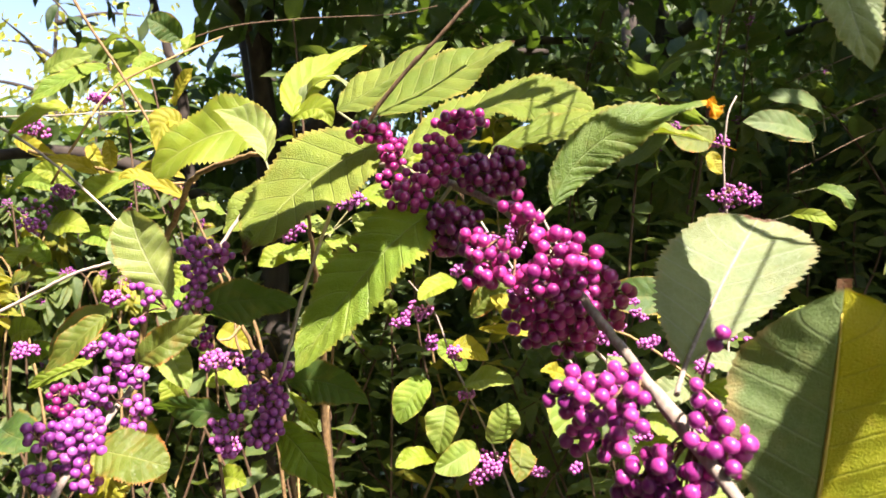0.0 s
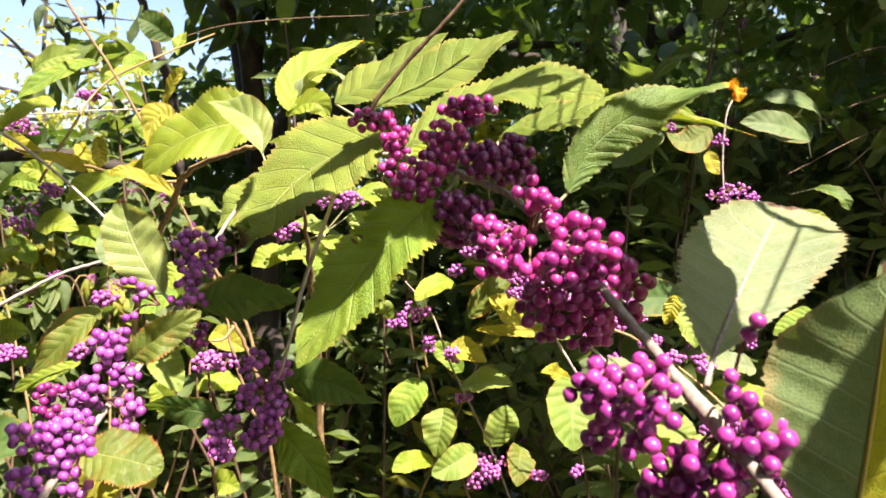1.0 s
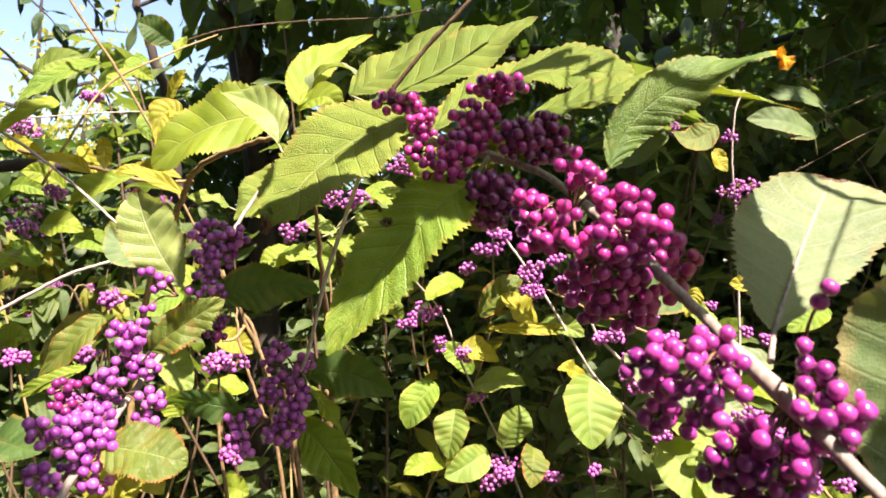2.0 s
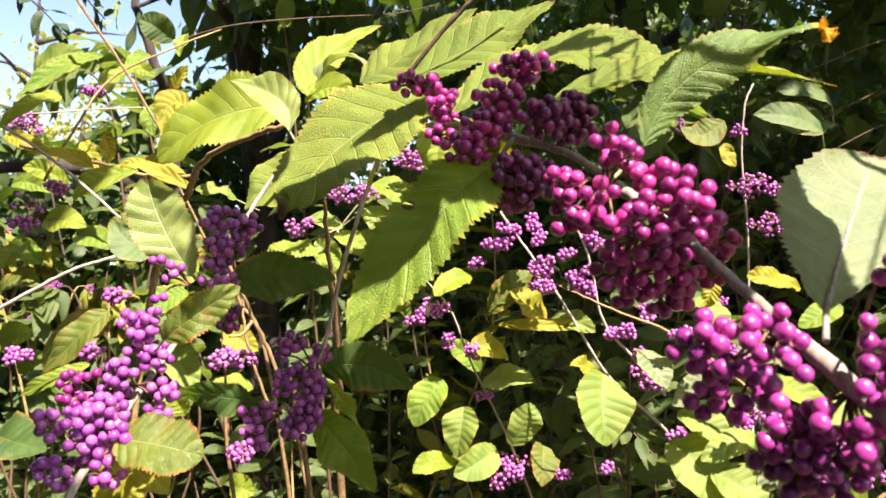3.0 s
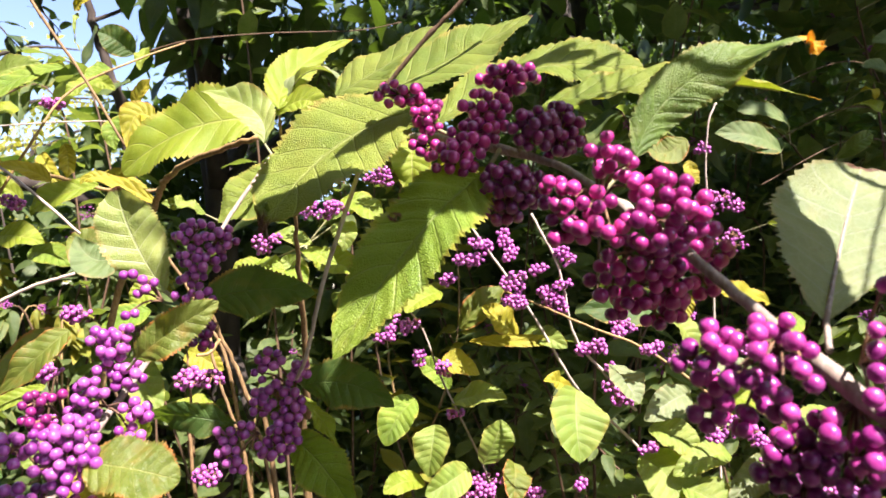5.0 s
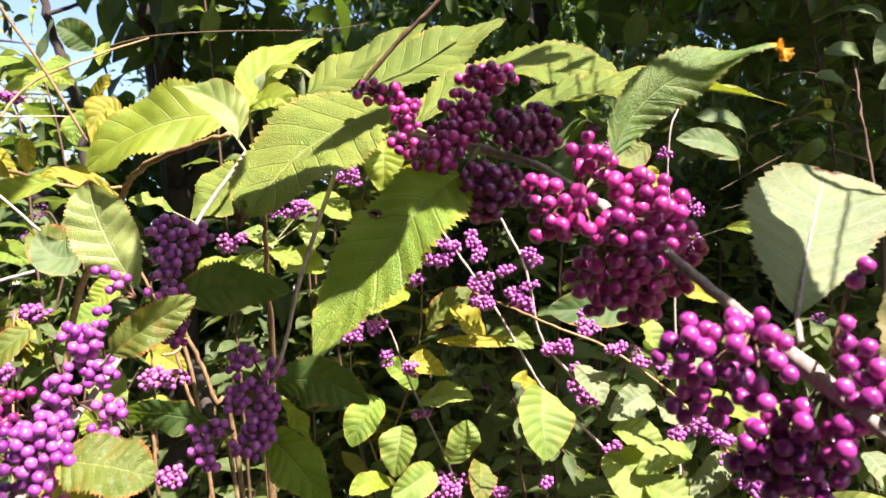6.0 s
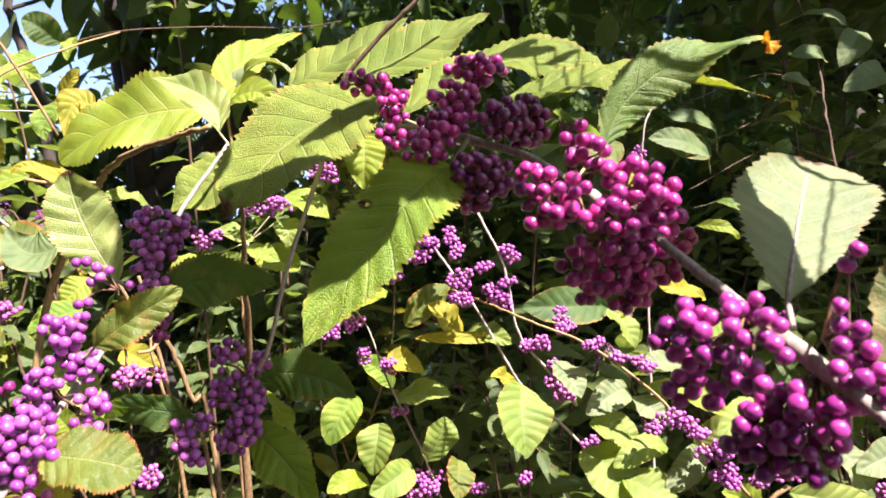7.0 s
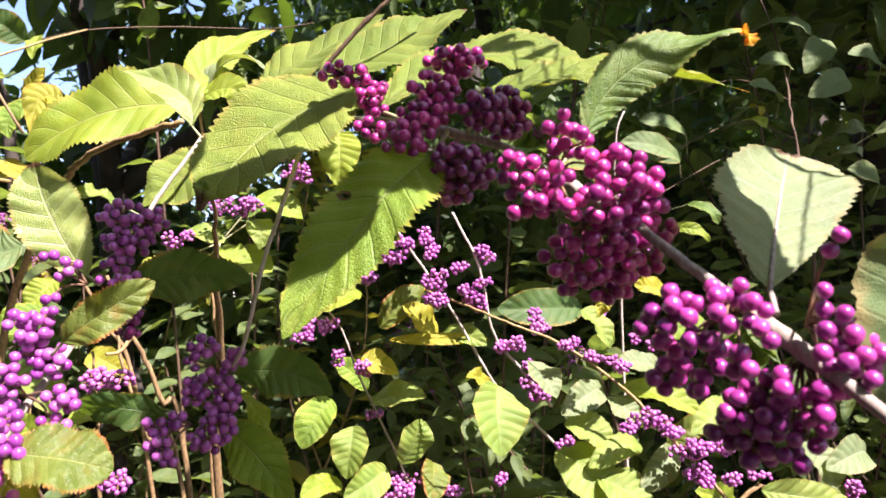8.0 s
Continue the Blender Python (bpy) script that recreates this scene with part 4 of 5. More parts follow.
for n, (a, m, b, w, mat, face) in enumerate((
        ((0.0359, 0.6093, 1.2282), (0.0573, 0.5933, 1.2358), (0.0754, 0.5865, 1.2331), 0.0208, PALELIME, (0.19, -0.85, 0.75)),
        ((0.0582, 0.6004, 1.1838), (0.0670, 0.5932, 1.2034), (0.0719, 0.5934, 1.2172), 0.0258, PALELIME, (0.32, -0.85, 0.22)),
        ((0.0228, 0.6070, 1.2126), (0.0199, 0.5991, 1.1971), (0.0166, 0.5988, 1.1765), 0.0288, PALELIME, (-0.39, -0.85, 0.29)),
        ((0.0471, 0.6042, 1.1804), (0.0316, 0.5889, 1.1747), (0.0135, 0.5821, 1.1673), 0.0248, PALELIME, (0.24, -0.85, 0.24)),
        ((0.0086, 0.6093, 1.2318), (-0.0055, 0.6015, 1.2198), (-0.0147, 0.6018, 1.1994), 0.0273, GREEN, (-0.23, -0.85, 0.29)),
        ((0.0141, 0.6147, 1.1689), (-0.0022, 0.5946, 1.1741), (-0.0162, 0.5832, 1.1693), 0.0179, LIME, (0.03, -0.85, 0.59)),
        ((0.0830, 0.6131, 1.1811), (0.0815, 0.5989, 1.1723), (0.0784, 0.5915, 1.1557), 0.0227, OLIVE, (0.31, -0.85, 0.34)),
        ((0.0419, 0.5854, 1.2860), (0.0567, 0.5786, 1.3014), (0.0754, 0.5809, 1.3160), 0.0229, OLIVE, (-0.16, -0.85, 0.54)),
        ((0.0840, 0.5801, 1.2797), (0.0696, 0.5704, 1.2922), (0.0566, 0.5681, 1.3020), 0.0210, YELLOW, (0.25, -0.85, 0.46)),
        ((0.0479, 0.5747, 1.2772), (0.0840, 0.5619, 1.2771), (0.1166, 0.5630, 1.2760), 0.0094, YELLOW, (0.38, -0.85, 0.16)),
        ((0.0885, 0.5812, 1.2812), (0.0991, 0.5637, 1.2801), (0.1141, 0.5539, 1.2717), 0.0169, PALELIME, (-0.11, -0.85, 0.53)),
        ((0.0279, 0.5901, 1.2617), (0.0409, 0.5889, 1.2599), (0.0563, 0.5938, 1.2510), 0.0185, YELLOW, (-0.24, -0.85, 0.64)),
        ((0.0294, 0.6139, 1.3137), (0.0147, 0.5931, 1.3081), (0.0017, 0.5814, 1.2987), 0.0199, LIME, (0.02, -0.85, 0.65)),
        ((-0.0208, 0.6216, 1.2785), (-0.0234, 0.6115, 1.2898), (-0.0278, 0.6063, 1.2961), 0.0154, PALELIME, (-0.37, -0.85, 0.76)),
        ((0.0067, 0.4314, 1.3921), (0.0067, 0.4260, 1.3807), (0.0060, 0.4265, 1.3628), 0.0217, LIME, (-0.13, -0.85, 0.75)),
        ((0.0389, 0.6661, 1.2323), (0.0254, 0.6588, 1.2486), (0.0111, 0.6591, 1.2573), 0.0188, GREEN, (-0.04, -0.85, 0.42)))):
    leaf(low, a, m, b, w, mat, face, 0.25, seed=60 + n, tooth=0.02, quilt=0.0005, point=0.75)

mid = thing("beautyberry_branch", (0.1490, 0.6000, 1.1000), "pale beautyberry shoots strung with small pink clusters", "branch", "beautyberry branches")
stem(mid, [(0.0490, 0.5500, 1.3570), (0.0720, 0.5500, 1.3230), (0.0950, 0.5550, 1.2880), (0.1260, 0.5700, 1.2390), (0.1740, 0.5900, 1.1930), (0.2100, 0.6000, 1.1400)], 0.0009, 0.0012, PALESTEM, sides=7)
stem(mid, [(0.0910, 0.5500, 1.3660), (0.1090, 0.5500, 1.3270), (0.1210, 0.5600, 1.2790), (0.1420, 0.5700, 1.2540), (0.1690, 0.5800, 1.2230)], 0.0009, 0.0012, PALESTEM, sides=7)
stem(mid, [(0.0700, 0.5900, 1.3150), (0.0900, 0.5600, 1.3050), (0.1190, 0.5200, 1.2890), (0.1580, 0.5200, 1.2720), (0.1960, 0.5100, 1.2420), (0.2280, 0.5000, 1.2040), (0.2580, 0.5000, 1.1710)], 0.0007, 0.0012, STRAW, sides=7)
for at, size in (((0.0570, 0.5500, 1.3420), 0.0087), ((0.0740, 0.5500, 1.3380), 0.0063), ((0.0810, 0.5450, 1.3180), 0.0101), ((0.0750, 0.5450, 1.3060), 0.0086),
                 ((0.1060, 0.5500, 1.3030), 0.0079), ((0.1150, 0.5500, 1.3370), 0.0071), ((0.1320, 0.5550, 1.2740), 0.0095), ((0.1450, 0.5600, 1.2460), 0.0088),
                 ((0.1560, 0.5600, 1.2350), 0.0104), ((0.1910, 0.5100, 1.2560), 0.0072), ((0.2080, 0.5000, 1.2260), 0.0106), ((0.1940, 0.5000, 1.2200), 0.0064)):
    far_cluster(mid, at, size, int(size * 1e5) + 7, 34)
for at, size in (((0.0470, 0.5500, 1.3320), 0.0091), ((0.0690, 0.5550, 1.3500), 0.0076), ((0.0910, 0.5450, 1.3260), 0.0058), ((0.0970, 0.5500, 1.3090), 0.0083),
                 ((0.1120, 0.5450, 1.3160), 0.0066), ((0.1220, 0.5600, 1.2690), 0.0072), ((0.1520, 0.5650, 1.2560), 0.0057), ((0.0340, 0.5600, 1.3210), 0.0068),
                 ((0.1790, 0.5150, 1.2640), 0.0055), ((0.2190, 0.4970, 1.2140), 0.0074), ((0.2540, 0.4900, 1.2020), 0.0087), ((0.2980, 0.5000, 1.2130), 0.0067),
                 ((0.2290, 0.4950, 1.2030), 0.0119), ((0.2370, 0.4900, 1.1860), 0.0090), ((0.1620, 0.5200, 1.2720), 0.0059), ((0.1400, 0.5300, 1.2860), 0.0076)):
    far_cluster(mid, at, size, int(size * 1e5) + 7, 34)
for n, (a, m, b, w, mat, face) in enumerate((
        ((0.1089, 0.5108, 1.2489), (0.1048, 0.4969, 1.2311), (0.1058, 0.4921, 1.2080), 0.0380, PALELIME, (0.27, -0.85, 0.23)),
        ((0.1090, 0.5260, 1.2443), (0.0978, 0.5072, 1.2541), (0.0853, 0.4963, 1.2564), 0.0109, YELLOW, (-0.31, -0.85, 0.43)),
        ((0.1423, 0.5422, 1.2603), (0.1470, 0.5298, 1.2501), (0.1532, 0.5239, 1.2364), 0.0256, PALE, (0.40, -0.85, 0.70)),
        ((0.1994, 0.5546, 1.2374), (0.1796, 0.5395, 1.2346), (0.1599, 0.5337, 1.2237), 0.0220, PALE, (-0.02, -0.85, 0.34)),
        ((0.1789, 0.5361, 1.2953), (0.1873, 0.5304, 1.2856), (0.1966, 0.5313, 1.2681), 0.0233, PALELIME, (0.37, -0.85, 0.56)),
        ((0.2436, 0.5475, 1.2514), (0.2215, 0.5378, 1.2561), (0.2035, 0.5365, 1.2581), 0.0203, PALE, (0.23, -0.85, 0.71)),
        ((0.2125, 0.5554, 1.2367), (0.2411, 0.5393, 1.2319), (0.2658, 0.5353, 1.2170), 0.0207, LIME, (0.13, -0.85, 0.64)),
        ((0.2056, 0.5555, 1.2313), (0.2110, 0.5436, 1.2239), (0.2179, 0.5374, 1.2132), 0.0252, PALE, (0.22, -0.85, 0.60)),
        ((0.2835, 0.5244, 1.2270), (0.2616, 0.5076, 1.2231), (0.2378, 0.5014, 1.2118), 0.0228, PALELIME, (-0.39, -0.85, 0.51)),
        ((0.1659, 0.5438, 1.2168), (0.1800, 0.5324, 1.2123), (0.1944, 0.5282, 1.2008), 0.0247, PALELIME, (0.12, -0.85, 0.67)),
        ((0.2162, 0.5352, 1.2008), (0.1955, 0.5222, 1.2006), (0.1720, 0.5189, 1.1908), 0.0199, PALELIME, (-0.12, -0.85, 0.70)),
        ((0.1586, 0.5430, 1.1981), (0.1724, 0.5255, 1.1858), (0.1805, 0.5178, 1.1622), 0.0363, PALELIME, (0.01, -0.85, 0.49)),
        ((0.1795, 0.5225, 1.1831), (0.1955, 0.5094, 1.1751), (0.2074, 0.5041, 1.1626), 0.0287, PALELIME, (0.15, -0.85, 0.62)),
        ((0.2357, 0.5210, 1.1987), (0.2214, 0.5118, 1.1896), (0.2043, 0.5107, 1.1749), 0.0207, PALE, (0.13, -0.85, 0.42)),
        ((0.3756, 0.5094, 1.1894), (0.3508, 0.4918, 1.1925), (0.3241, 0.4856, 1.1857), 0.0251, PALE, (-0.38, -0.85, 0.25)),
        ((0.3255, 0.5066, 1.2001), (0.3287, 0.4942, 1.1891), (0.3341, 0.4887, 1.1725), 0.0251, PALE, (0.10, -0.85, 0.18)),
        ((0.2769, 0.4871, 1.1758), (0.3029, 0.4772, 1.1719), (0.3354, 0.4793, 1.1660), 0.0208, PALELIME, (-0.15, -0.85, 0.27)),
        ((0.1485, 0.4229, 1.3080), (0.1454, 0.4218, 1.3010), (0.1424, 0.4241, 1.2924), 0.0086, YELLOW, (0.09, -0.85, 0.53)),
        ((0.2128, 0.4636, 1.3017), (0.1902, 0.4484, 1.3077), (0.1731, 0.4424, 1.3092), 0.0132, YELLOW, (-0.18, -0.85, 0.42)),
        ((0.2541, 0.7217, 1.2942), (0.2076, 0.7038, 1.2951), (0.1638, 0.7042, 1.2952), 0.0376, DEEP, (0.09, -0.85, 0.21)),
        ((0.2760, 0.6082, 1.1813), (0.2938, 0.5981, 1.1974), (0.3107, 0.5965, 1.2037), 0.0199, OLIVE, (0.25, -0.85, 0.42)),
        ((0.3059, 0.5644, 1.1413), (0.2812, 0.5410, 1.1565), (0.2548, 0.5308, 1.1661), 0.0225, LIME, (0.31, -0.85, 0.15)),
        ((0.3445, 0.6616, 1.2839), (0.3248, 0.6517, 1.2754), (0.3039, 0.6509, 1.2653), 0.0221, GREEN, (0.10, -0.85, 0.73)))):
    leaf(mid, a, m, b, w, mat, face, 0.25, seed=80 + n, tooth=0.025, quilt=0.0006, point=0.72)
for at, size in (((0.2139, 0.5000, 1.2244), 0.0089),
                 ((0.2254, 0.5000, 1.2157), 0.0061),
                 ((0.2339, 0.4900, 1.2044), 0.0103),
                 ((0.2362, 0.4900, 1.1899), 0.0092),
                 ((0.2662, 0.5000, 1.1801), 0.0067),
                 ((0.2790, 0.5000, 1.1836), 0.0044),
                 ((0.1614, 0.5300, 1.2060), 0.0053),
                 ((0.2079, 0.5500, 1.2561), 0.0068),
                 ((0.3409, 0.4800, 1.1734), 0.0064),
                 ((0.2470, 0.6000, 1.2695), 0.0048),
                 ((0.1919, 0.6600, 1.2813), 0.0068),
                 ((0.1847, 0.6600, 1.2947), 0.0061),
                 ((0.2614, 0.6000, 1.2636), 0.0048),
                 ((0.0590, 0.6000, 1.1690), 0.0102),
                 ((0.0953, 0.6000, 1.1646), 0.0089),
                 ((0.1131, 0.5200, 1.1886), 0.0046),
                 ((0.2275, 0.6200, 1.2880), 0.0049),
                 ((0.2893, 0.5000, 1.1802), 0.0039)):
    far_cluster(mid, at, size, int(size * 1e5) + 17, 36)

right = thing("beautyberry_branch", (0.2750, 0.6800, 1.1140), "thin upright beautyberry shoot with pink berry clusters in shade", "branch", "beautyberry branches")
stem(right, [(0.2790, 0.6900, 1.1110), (0.2800, 0.6900, 1.2580), (0.2770, 0.6800, 1.3530), (0.2700, 0.6700, 1.4110), (0.2700, 0.6600, 1.4540), (0.2780, 0.6600, 1.4730)], 0.0013, 0.0008, PALESTEM, sides=7)
for at, size in (((0.2690, 0.6650, 1.3840), 0.0126), ((0.2870, 0.6600, 1.3860), 0.0115), ((0.2850, 0.6650, 1.3510), 0.0126), ((0.2660, 0.6700, 1.4360), 0.0068)):
    far_cluster(right, at, size, int(size * 1e5) + 3, 40)
for n, (a, m, b, w, mat) in enumerate((
        ((0.3080, 0.8000, 1.4720), (0.2830, 0.8000, 1.4570), (0.2620, 0.8000, 1.4670), 0.0325, OLIVE),
        ((0.2890, 0.7500, 1.4390), (0.2910, 0.7500, 1.4250), (0.2990, 0.7500, 1.4160), 0.0177, YELLOW),
        ((0.4430, 0.8500, 1.4780), (0.4110, 0.8500, 1.4820), (0.3700, 0.8500, 1.4980), 0.0442, DEEP))):
    leaf(right, a, m, b, w, mat, (0, -1, 0.4), 0.15, seed=110 + n, tooth=0.0, quilt=0.0004)

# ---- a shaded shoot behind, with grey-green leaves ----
shade = thing("beautyberry_branch", (0.6956, 0.9500, 0.0), "shaded beautyberry shoot with broad grey-green leaves, a few coloured yellow as if sunlit", "branch", "beautyberry branches")
SHADE = [Vector(p) for p in ((0.6764, 1.0200, 1.7930), (0.7021, 1.0000, 1.6701), (0.6911, 0.9700, 1.5657), (0.6866, 0.9500, 1.4619), (0.6956, 0.9500, 1.3410), (0.6956, 1.0, 0.6), (0.6956, 1.02, 0.0))]
stem(shade, SHADE, 0.0010, 0.0040, TWIG, sides=7)
for n, (a, m, b, w, mat, face) in enumerate((
        ((0.4518, 0.8500, 1.4963), (0.4152, 0.8280, 1.5074), (0.3785, 0.8300, 1.5106), 0.0289, GREY, (0.10, -0.85, 0.50)),
        ((0.4231, 0.8200, 1.4618), (0.3816, 0.7980, 1.4736), (0.3400, 0.8000, 1.4774), 0.0317, GREY, (-0.20, -0.85, 0.35)),
        ((0.7473, 0.9500, 1.5317), (0.7619, 0.9280, 1.5352), (0.7766, 0.9300, 1.5306), 0.0241, PALE, (0.25, -0.85, 0.30)),
        ((0.8098, 0.9500, 1.5328), (0.8226, 0.9280, 1.5388), (0.8355, 0.9300, 1.5368), 0.0265, PALE, (-0.10, -0.85, 0.60)),
        ((0.7431, 0.9500, 1.5018), (0.7565, 0.9280, 1.5022), (0.7699, 0.9300, 1.4946), 0.0241, PALE, (0.15, -0.85, 0.40)),
        ((0.6859, 1.0000, 1.7134), (0.7140, 0.9780, 1.7052), (0.7422, 0.9800, 1.6889), 0.0277, GREY, (0.10, -0.85, 0.50)),
        ((0.7769, 1.0000, 1.6911), (0.7515, 0.9780, 1.6642), (0.7262, 0.9800, 1.6293), 0.0439, GREY, (-0.20, -0.85, 0.35)),
        ((0.7992, 0.9800, 1.6232), (0.7561, 0.9580, 1.6091), (0.7130, 0.9600, 1.5870), 0.0422, GREY, (0.25, -0.85, 0.30)),
        ((0.4178, 0.8000, 1.4068), (0.4305, 0.7780, 1.3980), (0.4433, 0.7800, 1.3811), 0.0186, MIDGREEN, (-0.10, -0.85, 0.60)),
        # lime and yellow colour here and in the next two imitates sunlit spots
        ((0.5958, 0.9500, 1.5466), (0.6084, 0.9280, 1.5411), (0.6211, 0.9300, 1.5276), 0.0197, LIME, (0.15, -0.85, 0.40)),
        ((0.6076, 0.9500, 1.5647), (0.6099, 0.9280, 1.5604), (0.6121, 0.9300, 1.5481), 0.0142, YELLOW, (0.10, -0.85, 0.50)),
        ((0.3663, 0.7500, 1.3746), (0.3832, 0.7280, 1.3703), (0.4002, 0.7300, 1.3580), 0.0135, LIME, (-0.20, -0.85, 0.35)),
        ((0.5390, 0.9000, 1.4674), (0.5553, 0.8780, 1.4837), (0.5715, 0.8800, 1.4920), 0.0206, MIDGREEN, (0.25, -0.85, 0.30)),
        ((0.6586, 0.9500, 1.5759), (0.6281, 0.9280, 1.5882), (0.5976, 0.9300, 1.5924), 0.0322, GREY, (-0.10, -0.85, 0.60)),
        ((0.7195, 1.0000, 1.6444), (0.6838, 0.9780, 1.6471), (0.6480, 0.9800, 1.6419), 0.0319, GREY, (0.15, -0.85, 0.40)),
        ((0.8794, 1.0000, 1.6503), (0.8409, 0.9780, 1.6601), (0.8024, 0.9800, 1.6618), 0.0423, GREY, (0.10, -0.85, 0.50)),
        ((0.7661, 0.9000, 1.4458), (0.7334, 0.8780, 1.4594), (0.7007, 0.8800, 1.4649), 0.0335, GREY, (-0.20, -0.85, 0.35)))):
    stalk = Vector(a) + (Vector(a) - Vector(m)).normalized() * 0.02 + Vector((0, 0.02, -0.01))
    leaf(shade, a, m, b, w, mat, face, 0.2, seed=260 + n, tooth=0.02, quilt=0.0005, point=0.75, petiole=stalk)
side = smooth_line(SHADE, 10)
for n in (18, 24, 28):
    stem(shade, [side[n], side[n].lerp(Vector((0.45, 0.87, side[n].z - 0.02)), 0.5) + Vector((0, 0, 0.02)), Vector((0.40, 0.83, side[n].z - 0.06))], 0.0009, 0.0005, TWIG, sides=6)

# ---- the left background shoots ----
LG = "further beautyberry shoots"
lb = thing("beautyberry_branch", (-0.3060, 0.5500, 1.3980), "tangled straw-coloured beautyberry shoots with lime leaves", "branch", "beautyberry branches")
stem(lb, [(-0.2760, 0.5600, 1.5680), (-0.2470, 0.5500, 1.5160), (-0.2130, 0.5450, 1.4660), (-0.1820, 0.5400, 1.4150)], 0.0012, 0.0009, CANE, sides=8)
stem(lb, [(-0.2960, 0.6000, 1.3920), (-0.2710, 0.6000, 1.4340), (-0.2550, 0.6200, 1.4750), (-0.2140, 0.6400, 1.5060), (-0.1900, 0.7000, 1.5430)], 0.0011, 0.0008, STRAW, sides=8)
stem(lb, [(-0.3460, 0.5600, 1.4470), (-0.2960, 0.5500, 1.4230), (-0.2520, 0.5400, 1.3940), (-0.2060, 0.5300, 1.3560)], 0.0011, 0.0009, PALESTEM, sides=8)
stem(lb, [(-0.2950, 0.5000, 1.2840), (-0.2510, 0.5000, 1.3070), (-0.2230, 0.5000, 1.3210), (-0.1960, 0.5000, 1.3290)], 0.0013, 0.0010, PALESTEM, sides=8)
stem(lb, [(-0.3020, 0.5800, 1.4160), (-0.2440, 0.5700, 1.4010), (-0.1960, 0.5600, 1.3880), (-0.1640, 0.5600, 1.3880)], 0.0016, 0.0012, STRAW, sides=8)
for n, (a, m, b, w, mat) in enumerate((
        ((-0.2410, 0.5800, 1.4820), (-0.2680, 0.5700, 1.4690), (-0.2940, 0.5600, 1.4460), 0.0172, GREEN),
        ((-0.2610, 0.5600, 1.4460), (-0.2770, 0.5500, 1.4390), (-0.3000, 0.5500, 1.4220), 0.0173, LIME),
        ((-0.2680, 0.5500, 1.3570), (-0.2480, 0.5400, 1.3560), (-0.2330, 0.5400, 1.3510), 0.0201, LIME),
        ((-0.1674, 0.4300, 1.2977), (-0.1809, 0.4250, 1.2843), (-0.2023, 0.4300, 1.2655), 0.0180, OLIVE),
        ((-0.2260, 0.5500, 1.4190), (-0.2230, 0.5500, 1.4070), (-0.2240, 0.5500, 1.3950), 0.0118, YELLOW),
        ((-0.2030, 0.5500, 1.3910), (-0.2340, 0.5500, 1.3820), (-0.2470, 0.5500, 1.3700), 0.0197, LIME),
        ((-0.1940, 0.6000, 1.4510), (-0.2110, 0.6000, 1.4400), (-0.2110, 0.6000, 1.4250), 0.0195, GREEN),
        ((-0.2390, 0.5600, 1.3950), (-0.2590, 0.5600, 1.4050), (-0.2860, 0.5600, 1.4060), 0.0121, YELLOW),
        ((-0.1470, 0.5000, 1.3700), (-0.1790, 0.5000, 1.3860), (-0.1930, 0.5000, 1.3830), 0.0106, YELLOW),
        ((-0.1530, 0.4600, 1.3380), (-0.1680, 0.4600, 1.3350), (-0.1780, 0.4600, 1.3480), 0.0258, GREY))):
    leaf(lb, a, m, b, w, mat, (0, -0.9, 0.5), 0.2, seed=130 + n, tooth=0.01, quilt=0.0004)
for at, size in (((-0.2800, 0.5600, 1.3630), 0.0153), ((-0.3090, 0.6000, 1.4350), 0.0113), ((-0.2680, 0.6200, 1.4680), 0.0081), ((-0.1970, 0.5000, 1.3060), 0.0092),
                 ((-0.2730, 0.5800, 1.3820), 0.0067), ((-0.2130, 0.5000, 1.2720), 0.0092), ((-0.1180, 0.4800, 1.2660), 0.0115), ((-0.1260, 0.4800, 1.2690), 0.0068),
                 ((-0.1160, 0.4800, 1.2130), 0.0088), ((-0.0990, 0.6000, 1.3540), 0.0104), ((-0.0620, 0.6000, 1.3750), 0.0130), ((-0.0490, 0.6000, 1.3810), 0.0095),
                 ((-0.0140, 0.6000, 1.4000), 0.0113), ((-0.2160, 0.5000, 1.2420), 0.0064), ((-0.2850, 0.5500, 1.2650), 0.0071)):
    far_cluster(lb, at, size, int(size * 1e5) + 11, 36)
